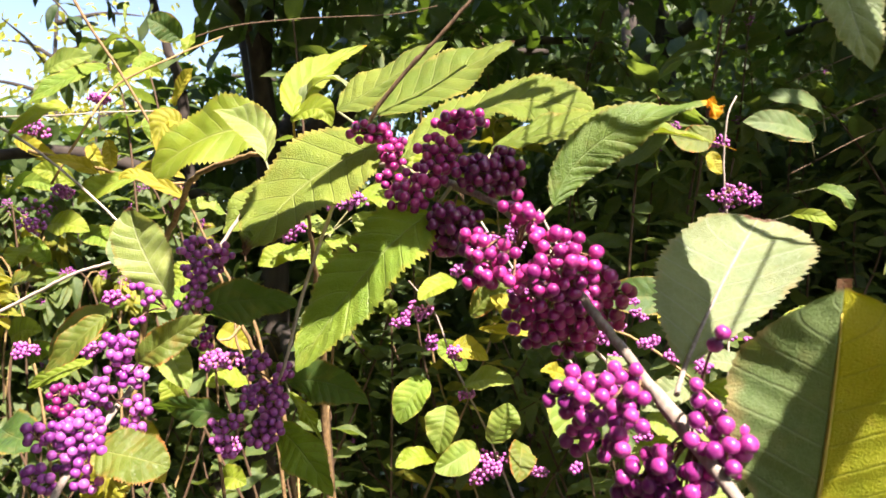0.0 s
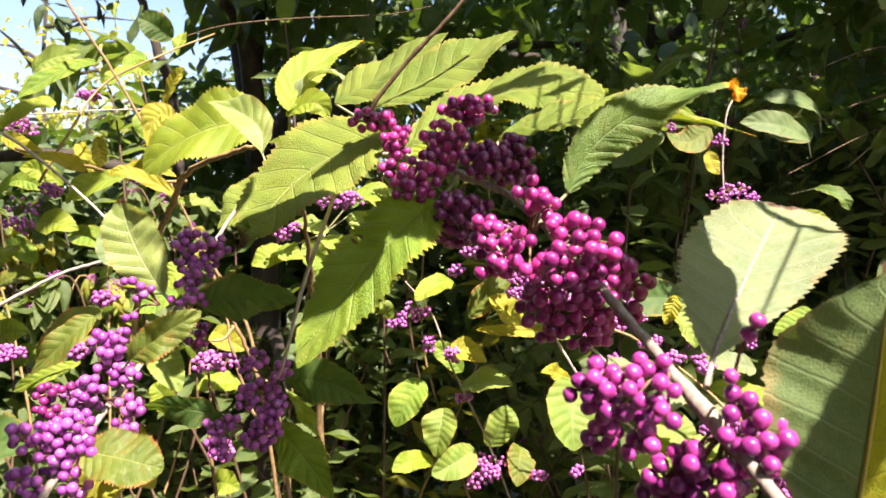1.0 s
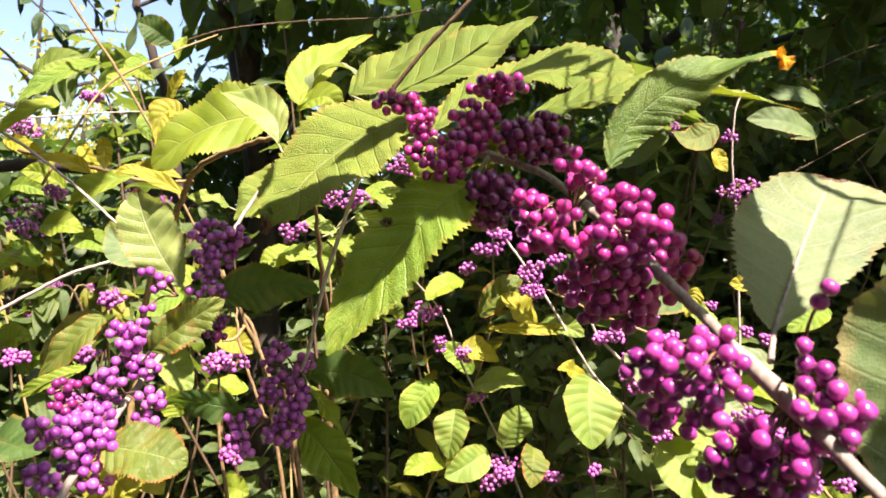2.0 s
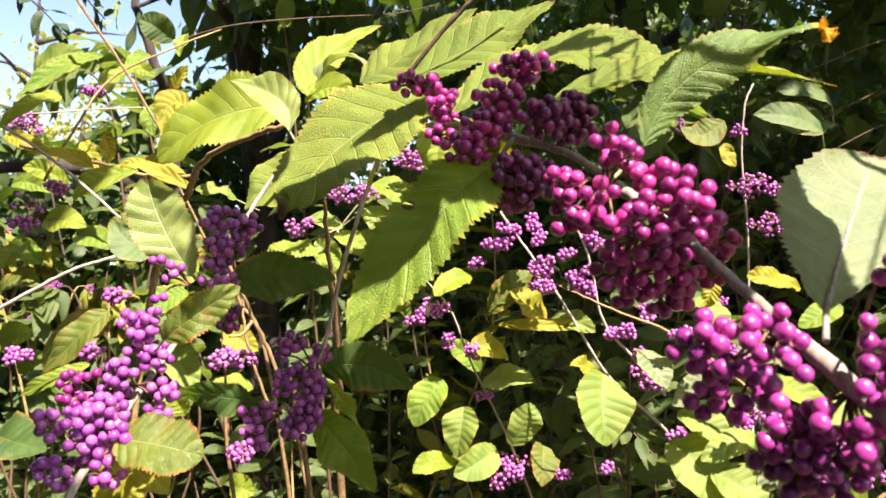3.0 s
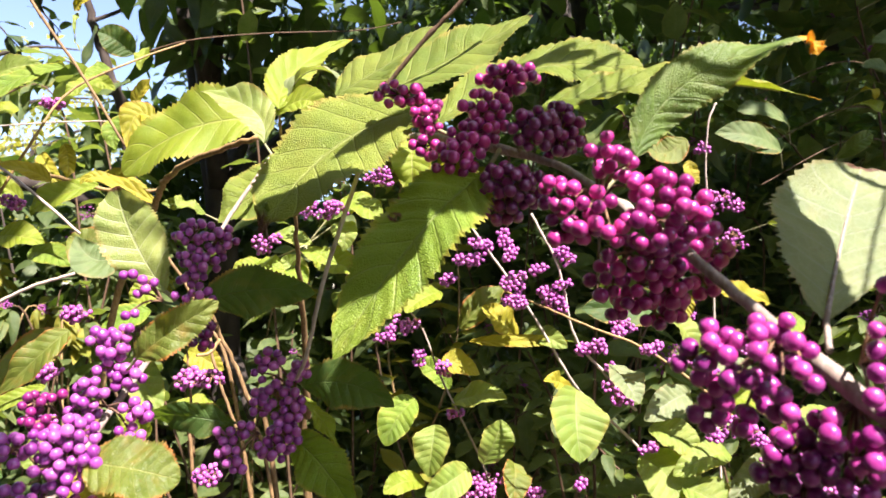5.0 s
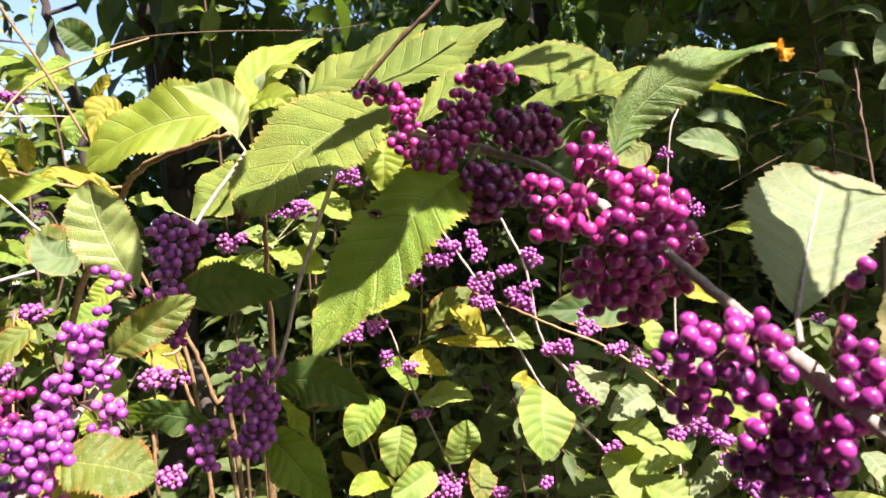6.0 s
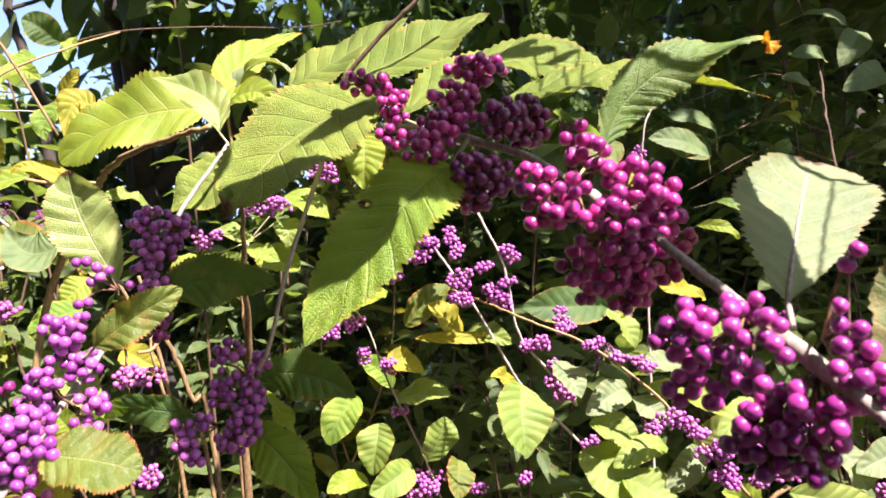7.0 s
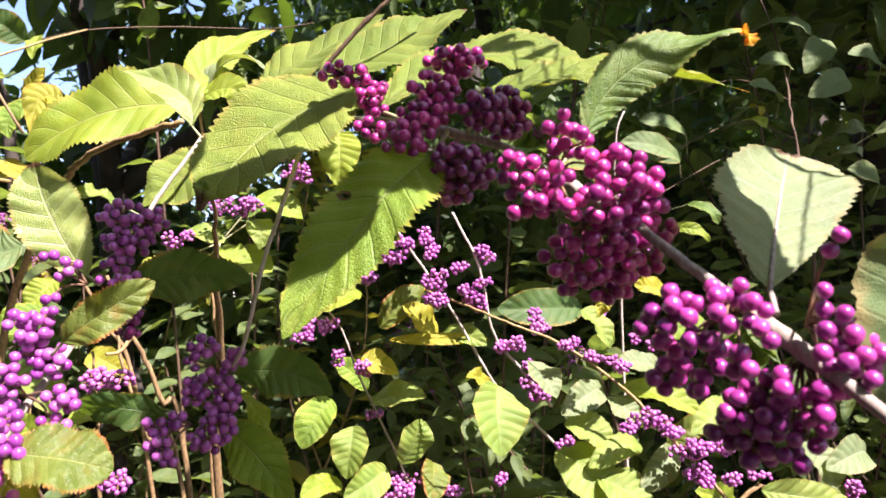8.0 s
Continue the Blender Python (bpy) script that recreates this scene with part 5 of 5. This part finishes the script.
for n, (a, m, b, w, mat, face) in enumerate((
        ((-0.2636, 0.6344, 1.2902), (-0.2792, 0.6120, 1.2704), (-0.2963, 0.6022, 1.2467), 0.0301, OLIVE, (0.38, -0.85, 0.47)),
        ((-0.2020, 0.5662, 1.3359), (-0.2120, 0.5584, 1.3478), (-0.2258, 0.5570, 1.3558), 0.0325, OLIVE, (-0.17, -0.85, 0.46)),
        ((-0.1864, 0.6018, 1.3049), (-0.2023, 0.5919, 1.2983), (-0.2177, 0.5895, 1.2890), 0.0220, GREEN, (0.23, -0.85, 0.69)),
        ((-0.3407, 0.6202, 1.2660), (-0.3260, 0.6126, 1.2730), (-0.3095, 0.6117, 1.2726), 0.0228, LIME, (0.23, -0.85, 0.31)),
        ((-0.2380, 0.5540, 1.2569), (-0.2584, 0.5474, 1.2484), (-0.2847, 0.5511, 1.2364), 0.0118, LIME, (0.09, -0.85, 0.46)),
        ((-0.1668, 0.5097, 1.2775), (-0.1534, 0.4954, 1.2626), (-0.1425, 0.4899, 1.2464), 0.0212, PALELIME, (0.21, -0.85, 0.35)),
        ((-0.1666, 0.6280, 1.2727), (-0.1527, 0.6188, 1.2674), (-0.1370, 0.6166, 1.2576), 0.0208, YELLOW, (-0.03, -0.85, 0.38)),
        # deep green in place of olive: shade put into this leaf's colour
        ((-0.2138, 0.4112, 1.2394), (-0.1980, 0.3965, 1.2386), (-0.1775, 0.3902, 1.2353), 0.0253, DEEP, (-0.04, -0.85, 0.75)),
        ((-0.2151, 0.5733, 1.2054), (-0.2021, 0.5569, 1.1915), (-0.1828, 0.5514, 1.1675), 0.0325, YELLOW, (-0.06, -0.85, 0.52)),
        ((-0.3180, 0.6106, 1.3425), (-0.3191, 0.5971, 1.3367), (-0.3201, 0.5892, 1.3247), 0.0220, LIME, (-0.09, -0.85, 0.40)),
        ((-0.3150, 0.6328, 1.3299), (-0.3244, 0.6237, 1.3416), (-0.3324, 0.6201, 1.3477), 0.0176, GREEN, (-0.35, -0.85, 0.69)),
        ((-0.1520, 0.5904, 1.1602), (-0.1413, 0.5795, 1.1625), (-0.1292, 0.5742, 1.1595), 0.0193, LIME, (0.33, -0.85, 0.24)),
        ((-0.3297, 0.6072, 1.4302), (-0.3058, 0.5937, 1.4207), (-0.2818, 0.5913, 1.4067), 0.0130, YELLOW, (-0.28, -0.85, 0.53)),
        ((-0.2445, 0.6322, 1.4060), (-0.2218, 0.6228, 1.4075), (-0.1958, 0.6233, 1.3991), 0.0156, YELLOW, (0.23, -0.85, 0.58)),
        ((-0.3092, 0.6604, 1.3974), (-0.3224, 0.6501, 1.4081), (-0.3396, 0.6469, 1.4103), 0.0167, LIME, (0.16, -0.85, 0.18)),
        ((-0.3881, 0.7126, 1.4061), (-0.3656, 0.7014, 1.4063), (-0.3447, 0.6995, 1.3958), 0.0166, GREEN, (0.17, -0.85, 0.24)),
        ((-0.2870, 0.6444, 1.4324), (-0.2727, 0.6275, 1.4160), (-0.2535, 0.6221, 1.3911), 0.0118, YELLOW, (-0.07, -0.85, 0.25)),
        ((-0.3775, 0.7293, 1.5162), (-0.3546, 0.7212, 1.5268), (-0.3267, 0.7239, 1.5325), 0.0245, PALELIME, (-0.34, -0.85, 0.19)),
        ((-0.2837, 0.7486, 1.5257), (-0.2933, 0.7336, 1.5150), (-0.3065, 0.7264, 1.5031), 0.0189, LIME, (-0.05, -0.85, 0.35)),
        ((-0.3087, 0.6690, 1.3548), (-0.2831, 0.6559, 1.3513), (-0.2628, 0.6528, 1.3434), 0.0222, GREEN, (-0.36, -0.85, 0.60)),
        ((-0.3668, 0.6623, 1.3078), (-0.3465, 0.6514, 1.3169), (-0.3263, 0.6492, 1.3165), 0.0222, OLIVE, (0.04, -0.85, 0.55)),
        ((-0.3766, 0.7039, 1.2366), (-0.3592, 0.6935, 1.2456), (-0.3395, 0.6912, 1.2473), 0.0202, GREEN, (0.01, -0.85, 0.24)),
        ((-0.1940, 0.6435, 1.3276), (-0.2032, 0.6365, 1.3170), (-0.2142, 0.6357, 1.3050), 0.0215, LIME, (0.17, -0.85, 0.58)),
        ((-0.2087, 0.5013, 1.2341), (-0.2134, 0.4925, 1.2257), (-0.2159, 0.4883, 1.2166), 0.0163, PALELIME, (0.08, -0.85, 0.31)),
        ((-0.1563, 0.6732, 1.2213), (-0.1732, 0.6593, 1.2245), (-0.1884, 0.6530, 1.2204), 0.0222, LIME, (-0.38, -0.85, 0.62)),
        ((-0.1886, 0.6008, 1.2116), (-0.1957, 0.5983, 1.2245), (-0.2057, 0.6012, 1.2330), 0.0220, LIME, (-0.22, -0.85, 0.23)),
        ((-0.0701, 0.6546, 1.3442), (-0.0510, 0.6369, 1.3382), (-0.0354, 0.6284, 1.3306), 0.0269, LIME, (0.10, -0.85, 0.38)),
        ((-0.0811, 0.6635, 1.3257), (-0.0896, 0.6574, 1.3364), (-0.0988, 0.6567, 1.3449), 0.0222, PALELIME, (-0.09, -0.85, 0.24)),
        ((-0.0552, 0.6525, 1.3769), (-0.0412, 0.6370, 1.3840), (-0.0299, 0.6288, 1.3874), 0.0236, PALELIME, (0.28, -0.85, 0.49)),
        ((-0.1032, 0.6289, 1.3389), (-0.1158, 0.6163, 1.3338), (-0.1305, 0.6107, 1.3254), 0.0208, LIME, (-0.32, -0.85, 0.17)))):
    leaf(lb, a, m, b, w, mat, face, 0.25, seed=200 + n, tooth=0.03, quilt=0.0005, point=0.75)
for n, (a, m, b, w, mat, face) in enumerate((
        ((-0.3260, 0.9500, 1.6199), (-0.3439, 0.9363, 1.6331), (-0.3619, 0.9300, 1.6408), 0.0367, DEEP, (-0.02, -0.90, -0.04)),
        ((-0.3103, 0.9500, 1.6276), (-0.3110, 0.9368, 1.6124), (-0.3117, 0.9300, 1.5923), 0.0184, LIME, (-0.22, -0.90, 0.31)),
        ((-0.3770, 0.9000, 1.6561), (-0.3626, 0.8872, 1.6607), (-0.3482, 0.8800, 1.6610), 0.0200, YELLOW, (0.03, -0.90, 0.13)),
        ((-0.3723, 0.9000, 1.6526), (-0.3691, 0.8860, 1.6331), (-0.3660, 0.8800, 1.6076), 0.0067, PALELIME, (-0.28, -0.90, -0.03)),
        ((-0.3385, 0.8500, 1.5577), (-0.3204, 0.8363, 1.5508), (-0.3022, 0.8300, 1.5384), 0.0176, LIME, (0.00, -0.90, 0.35)),
        ((-0.2962, 0.8000, 1.5537), (-0.3037, 0.7874, 1.5453), (-0.3112, 0.7800, 1.5329), 0.0176, GREEN, (0.05, -0.90, 0.24)),
        ((-0.2756, 0.8000, 1.4992), (-0.2616, 0.7861, 1.5199), (-0.2477, 0.7800, 1.5346), 0.0153, YELLOW, (-0.07, -0.90, 0.22)))):
    leaf(lb, a, m, b, w, mat, face, 0.25, seed=240 + n, tooth=0.01, quilt=0.0005, point=0.75)
far_twig = thing("twig", (-0.3220, 0.9500, 1.6200), "thin bare grey twig across the far leaves", "twig")
stem(far_twig, [(-0.3220, 0.9500, 1.6190), (-0.2580, 0.9500, 1.6370), (-0.1690, 0.9700, 1.6530), (-0.0540, 1.0000, 1.6680), (0.0070, 1.0000, 1.6790)], 0.0010, 0.0006, TWIG, sides=6)
low_twig = thing("twig", (-0.4130, 0.7000, 1.4670), "thin pale level twig behind the lime shoots", "twig")
stem(low_twig, [(-0.4260, 0.7200, 1.4720), (-0.3520, 0.7000, 1.4690), (-0.2920, 0.7000, 1.4720), (-0.2430, 0.7200, 1.4770)], 0.0008, 0.0006, PALESTEM, sides=6)
canes = thing("beautyberry_canes", (-0.1, 0.75, 0.0), "bare straw-brown beautyberry canes rising from the ground", "canes")
for top, a, m, b, r in (((-0.1130, 0.4600, 1.3210), (-0.1030, 0.4700, 1.2920), (-0.0890, 0.4750, 1.2560), (-0.0740, 0.4900, 1.1840), 0.0019), ((-0.1220, 0.5200, 1.3010), (-0.1170, 0.5100, 1.2760), (-0.1020, 0.5100, 1.2290), (-0.0810, 0.5200, 1.1710), 0.0016),
                        ((-0.1300, 0.5000, 1.2810), (-0.1270, 0.5000, 1.2460), (-0.1260, 0.5000, 1.2190), (-0.1230, 0.5000, 1.1790), 0.0014), ((-0.0900, 0.7000, 1.3260), (-0.0850, 0.7000, 1.2650), (-0.0870, 0.7000, 1.2050), (-0.0850, 0.7000, 1.1170), 0.0022),
                        ((-0.2310, 0.7000, 1.4050), (-0.2060, 0.7000, 1.3530), (-0.1760, 0.7000, 1.2970), (-0.1410, 0.7000, 1.1870), 0.0022)):
    foot = Vector((b[0] + 0.06, b[1] + 0.12, 0.0))
    stem(canes, [top, a, m, b, Vector(b).lerp(foot, 0.5) + Vector((0.02, 0, 0)), foot], r * 0.5, r * 1.1, CANE, "cane", sides=7)
stem(canes, [(-0.1030, 0.4700, 1.2890), (-0.1070, 0.4650, 1.2820), (-0.1130, 0.4600, 1.2810)], 0.0012, 0.0008, STRAW, "cane", sides=7)

# ---- the lower canes by which the near branches stand ----
stem(main, [(0.1100, 0.1205, 1.2398), (0.165, 0.075, 1.10), (0.24, 0.20, 0.60), (0.27, 0.42, 0.0)], 0.0014, 0.0050, STEM, "cane", sides=8)
stem(over, [(0.34, 0.20, 1.10), (0.38, 0.26, 0.60), (0.36, 0.42, 0.0)], 0.0019, 0.0050, STEM, "cane", sides=8)
stem(left, [(-0.0930, 0.2350, 1.2450), (-0.0960, 0.2400, 1.2200), (-0.1000, 0.2500, 1.1850), (-0.1060, 0.2800, 1.1000), (-0.1140, 0.3500, 0.8500), (-0.1150, 0.4500, 0.5000), (-0.08, 0.60, 0.0)], 0.0013, 0.0050, STEM, "cane", sides=8)
stem(upper, [(-0.0590, 0.4500, 1.3660), (-0.0620, 0.5000, 1.3210), (-0.0660, 0.5600, 1.2360), (-0.0720, 0.6200, 1.0980), (-0.02, 0.72, 0.0)], 0.0009, 0.0040, CANE, "cane", sides=7)
stem(low, [(0.0860, 0.6300, 1.1080), (0.1110, 0.6600, 0.9870), (0.10, 0.75, 0.0)], 0.0011, 0.0040, STEM, "cane", sides=7)
stem(mid, [(0.2100, 0.6000, 1.1400), (0.2440, 0.6300, 1.0210), (0.22, 0.72, 0.0)], 0.0012, 0.0040, CANE, "cane", sides=7)
stem(mid, [(0.2580, 0.5000, 1.1710), (0.3020, 0.5200, 1.0610), (0.26, 0.66, 0.0)], 0.0012, 0.0040, CANE, "cane", sides=7)
stem(right, [(0.2790, 0.6900, 1.1110), (0.2860, 0.7200, 0.9510), (0.30, 0.80, 0.0)], 0.0013, 0.0040, CANE, "cane", sides=7)
stem(lb, [(-0.2950, 0.5000, 1.2840), (-0.34, 0.58, 1.00), (-0.30, 0.75, 0.0)], 0.0013, 0.0040, CANE, "cane", sides=7)

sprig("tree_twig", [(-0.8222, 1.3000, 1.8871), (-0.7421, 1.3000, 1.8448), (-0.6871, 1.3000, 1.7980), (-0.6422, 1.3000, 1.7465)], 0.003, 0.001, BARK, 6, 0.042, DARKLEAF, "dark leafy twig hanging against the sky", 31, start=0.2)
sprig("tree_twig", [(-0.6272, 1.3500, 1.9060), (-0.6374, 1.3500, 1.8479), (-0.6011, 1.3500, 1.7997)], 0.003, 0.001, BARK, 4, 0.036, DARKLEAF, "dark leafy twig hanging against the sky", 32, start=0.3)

# ---- the depth of the shrub ----
LABEL_DARK = "shaded beautyberry shoot with dark green leaves"
LABEL_LIME = "sunlit beautyberry shoot with yellowing lime leaves"


def thicket(count, xs, ys, tops, seed, limy, berries, leaves=24, size=(0.05, 0.085), start=0.3, sway=0.5):
    """Shoots that rise from the ground and arch over, side by side."""
    rng = random.Random(seed)
    for i in range(count):
        foot = Vector((rng.uniform(*xs), rng.uniform(*ys), 0.0))
        lean = Vector((rng.uniform(-sway, sway), rng.uniform(-0.25, 0.25), 0))
        bow = Vector((rng.uniform(-0.15, 0.15), rng.uniform(-0.1, 0.1), 0))
        head = foot + lean + Vector((0, 0, rng.uniform(*tops)))
        # sunlit or shaded is drawn at random and put into the leaf colour
        sunny = rng.random() < limy
        sprig("beautyberry_shoot", [foot, foot.lerp(head, 0.35) - lean * 0.2 + bow, foot.lerp(head, 0.7) - bow * 0.5, head, head + lean * 0.5 + Vector((0, 0, -0.06))], 0.004, 0.0012, STRAW if sunny else TWIG,
              leaves, rng.uniform(*size), FARLIME if sunny else FARLEAF, LABEL_LIME if sunny else LABEL_DARK, seed * 100 + i, berries, LG, start=start)


thicket(60, (-1.7, 2.2), (1.5, 2.4), (0.8, 1.3), 5, 0.0, 0.06, 30, (0.05, 0.085), 0.12)
thicket(44, (0.1, 2.6), (1.2, 2.8), (1.3, 2.2), 6, 0.0, 0.04, 34, (0.06, 0.10))
thicket(32, (-1.7, -0.40), (1.2, 1.8), (1.27, 1.48), 7, 0.5, 0.3, 22, (0.035, 0.06), 0.84, 0.2)
thicket(7, (-0.05, 0.80), (1.0, 1.4), (0.95, 1.28), 9, 0.0, 0.12, 22, (0.04, 0.065), 0.5, 0.2)
thicket(16, (-0.35, 0.45), (1.5, 2.4), (1.5, 2.1), 8, 0.05, 0.0, 30, (0.06, 0.10))


# ---- a hedge that closes the thicket ----
def hedge(at, xs, ys, top, count, seed, label):
    rng = random.Random(seed)
    ob = thing("hedge", at, label, "hedge")
    bm = bmesh.new()
    for i in range(40):
        p = Vector((rng.uniform(*xs), rng.uniform(*ys), 0.0))
        tube(bm, smooth_line([p, p + Vector((rng.uniform(-0.2, 0.2), 0, top * 0.5)), p + Vector((rng.uniform(-0.4, 0.4), rng.uniform(-0.2, 0.2), top * rng.uniform(0.7, 1.0)))], 4), 0.012, 0.003, 5)
    under(part("trunk", bm, BARK), ob)
    rows = []
    for i in range(count):
        x = rng.uniform(*xs)
        z = top * (0.9 + 0.25 * noise.noise((x * 1.7, seed, 0.0))) * rng.random() ** 0.7
        p = Vector((x, rng.uniform(*ys), z))
        rows.append((*rng.choice(SMALL), set_leaf(p, rand_unit(rng) + Vector((0, -0.3, -0.3)), Vector((rng.uniform(-1, 1), rng.uniform(-1, 0.3), 1)), rng.uniform(0.06, 0.11))))
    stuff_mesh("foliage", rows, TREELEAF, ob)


hedge((-1.2, 2.9, 0), (-3.6, 0.2), (2.4, 3.3), 2.0, 17000, 21, "low dark hedge of mixed shrubs behind the beautyberry")
hedge((2.2, 3.2, 0), (0.1, 4.6), (2.8, 3.8), 2.15, 23000, 22, "tall dark hedge of mixed shrubs under the trees")


# ---- trees behind ----
def tree(at, height, spread, seed, leaves, low=1.0, label="dark leafy tree in shade behind the shrub", girth=0.028, first=0.2, size=(0.07, 0.13), material=None, xmin=-99.0, ymin=-99.0):
    rng = random.Random(seed)
    at = Vector(at)
    at.z = 0.0
    ob = thing("tree", at, label, "tree", "trees behind")
    bm = bmesh.new()
    trunk = smooth_line([at, at + Vector((0.1, 0, height * 0.35)), at + Vector((-0.1, 0.1, height * 0.7)), at + Vector((0.05, 0, height))], 6)
    tube(bm, trunk, height * girth, 0.03, 12)
    tips = []
    for i in range(20):
        f = rng.uniform(first, 0.95)
        p = trunk[int(f * (len(trunk) - 1))]
        ang = rng.uniform(0, 6.283)
        d = Vector((math.cos(ang), math.sin(ang), rng.uniform(0.0, 0.5)))
        q = p + d * spread * rng.uniform(0.5, 1.0) * (1.15 - f * 0.5)
        limb = smooth_line([p, p.lerp(q, 0.5) + Vector((0, 0, 0.15)), q], 4)
        tube(bm, limb, height * 0.008, 0.01, 6)
        tips += [(l, 0.32 * spread) for l in limb[3:]]
    under(part("trunk", bm, BARK), ob)
    rows = []
    while len(rows) < leaves:
        c, r = rng.choice(tips)
        d = rand_unit(rng) * r * rng.random() ** 0.5
        p = c + d + Vector((0, 0, -0.1 * r))
        if p.z < low:
            p.z = low + (low - p.z) * 0.5
        if p.x < xmin or p.y < ymin:
            continue
        rows.append((*rng.choice(SMALL), set_leaf(p, rand_unit(rng) + Vector((0, 0, -0.4)), Vector((rng.uniform(-1, 1), rng.uniform(-1, 0.6), 1)), rng.uniform(*size))))
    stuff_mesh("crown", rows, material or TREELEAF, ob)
    return ob


tree((2.9010, 3.3000, 2.4050), 6.0, 3.0, 1, 5500, 2.5, first=0.5, size=(0.09, 0.16), label="dark tree trunk under a spreading leafy crown")
tree((-0.62, 2.2, 0), 4.0, 1.3, 3, 2200, 1.95, girth=0.0125, ymin=1.4, xmin=-0.64, label="brown tree trunk behind the shrub under a dark crown")
# the next three crowns are added above the view to shade the shrub's depth
tree((2.0, 0.4, 0), 4.2, 2.3, 13, 3000, 2.3, first=0.5, ymin=0.25, girth=0.014, size=(0.10, 0.17), xmin=0.0, label="small dark tree added out of view to shade the shrub")
tree((2.35, 2.7, 0), 4.6, 2.2, 11, 1600, 1.9, first=0.4, ymin=0.1, girth=0.016, size=(0.09, 0.15), xmin=-0.35, label="small dark tree with a crown added to shade the shrub")
tree((2.7, 1.1, 0), 4.4, 2.6, 12, 2100, 2.15, first=0.45, ymin=0.3, girth=0.016, size=(0.10, 0.17), xmin=-0.35, label="small dark tree with a crown added to shade the shrub")
tree((1.4, 5.0, 0), 6.0, 1.9, 2, 8000, 0.8)
tree((0.2, 6.4, 0), 6.0, 1.8, 4, 9500, 1.6)
tree((6.0, 7.5, 0), 8.0, 2.8, 5, 6500, 0.8)
tree((2.4, 9.5, 0), 8.0, 2.8, 6, 8500, 1.0)
tree((3.6, 11.5, 0), 7.0, 3.4, 62, 7000, 1.9, first=0.15, size=(0.24, 0.40))
tree((7.6, 11.0, 0), 7.0, 3.4, 63, 6000, 1.9, first=0.15, size=(0.24, 0.40))
tree((-1.6, 8.0, 0), 5.6, 1.6, 8, 1500, 2.6)
tree((-9.0, 16.0, 0), 8.0, 3.6, 9, 700, 2.0, "thin far tree with yellow leaves against the sky", first=0.3, girth=0.012, size=(0.14, 0.24), material=FARLIME)
tree((-6.0, 12.0, 0), 4.2, 3.0, 7, 7000, 0.6, "sunlit far tree with yellowing leaves", material=FARLIME)

sapling = thing("tree", (-0.76, 2.35, 0.0), "slanting dark sapling trunk against the sky", "tree", "trees behind")
stem(sapling, [(-1.0141, 2.3500, 2.4793), (-0.9681, 2.3500, 2.2147), (-0.9169, 2.3500, 2.0457), (-0.8590, 2.3500, 1.8223), (-0.759, 2.35, 0.9), (-0.739, 2.35, 0.0)], 0.010, 0.024, BARK, "trunk", sides=8)
stem(sapling, [(-0.9681, 2.3500, 2.2147), (-0.8764, 2.4000, 2.2898), (-0.8081, 2.4500, 2.4664)], 0.007, 0.004, BARK, "limb", sides=6)

# ---- unseen trees added round the clearing, behind the path, to cut the sky's light ----
for i, (x, y, high, wide) in enumerate(((-2.6, -3.0, 7.5, 2.6), (0.2, -4.4, 7.5, 2.4), (6.8, -2.2, 7.0, 2.2), (-4.4, 0.6, 7.5, 2.6), (4.6, 2.6, 7.0, 2.4), (-1.4, -1.6, 6.0, 2.4), (-3.4, -1.4, 8.0, 3.0), (-2.8, -5.6, 8.0, 3.0), (-2.6, -0.4, 7.0, 2.4))):
    tree((x, y, 0), high, wide, 40 + i, 5000, 2.4 if i in (5, 8) else 0.4, "dark leafy tree added round the clearing to block sky light", size=(0.22, 0.36))
tree((5.2, 17.0, 0), 4.0, 2.6, 60, 5000, 0.3, "sunlit far shrub beyond the lawn", first=0.1, material=FARLEAF, size=(0.15, 0.25))
tree((11.0, 19.0, 0), 4.2, 3.0, 61, 5000, 0.3, "sunlit far shrub beyond the lawn", first=0.1, material=FARLEAF, size=(0.15, 0.25))
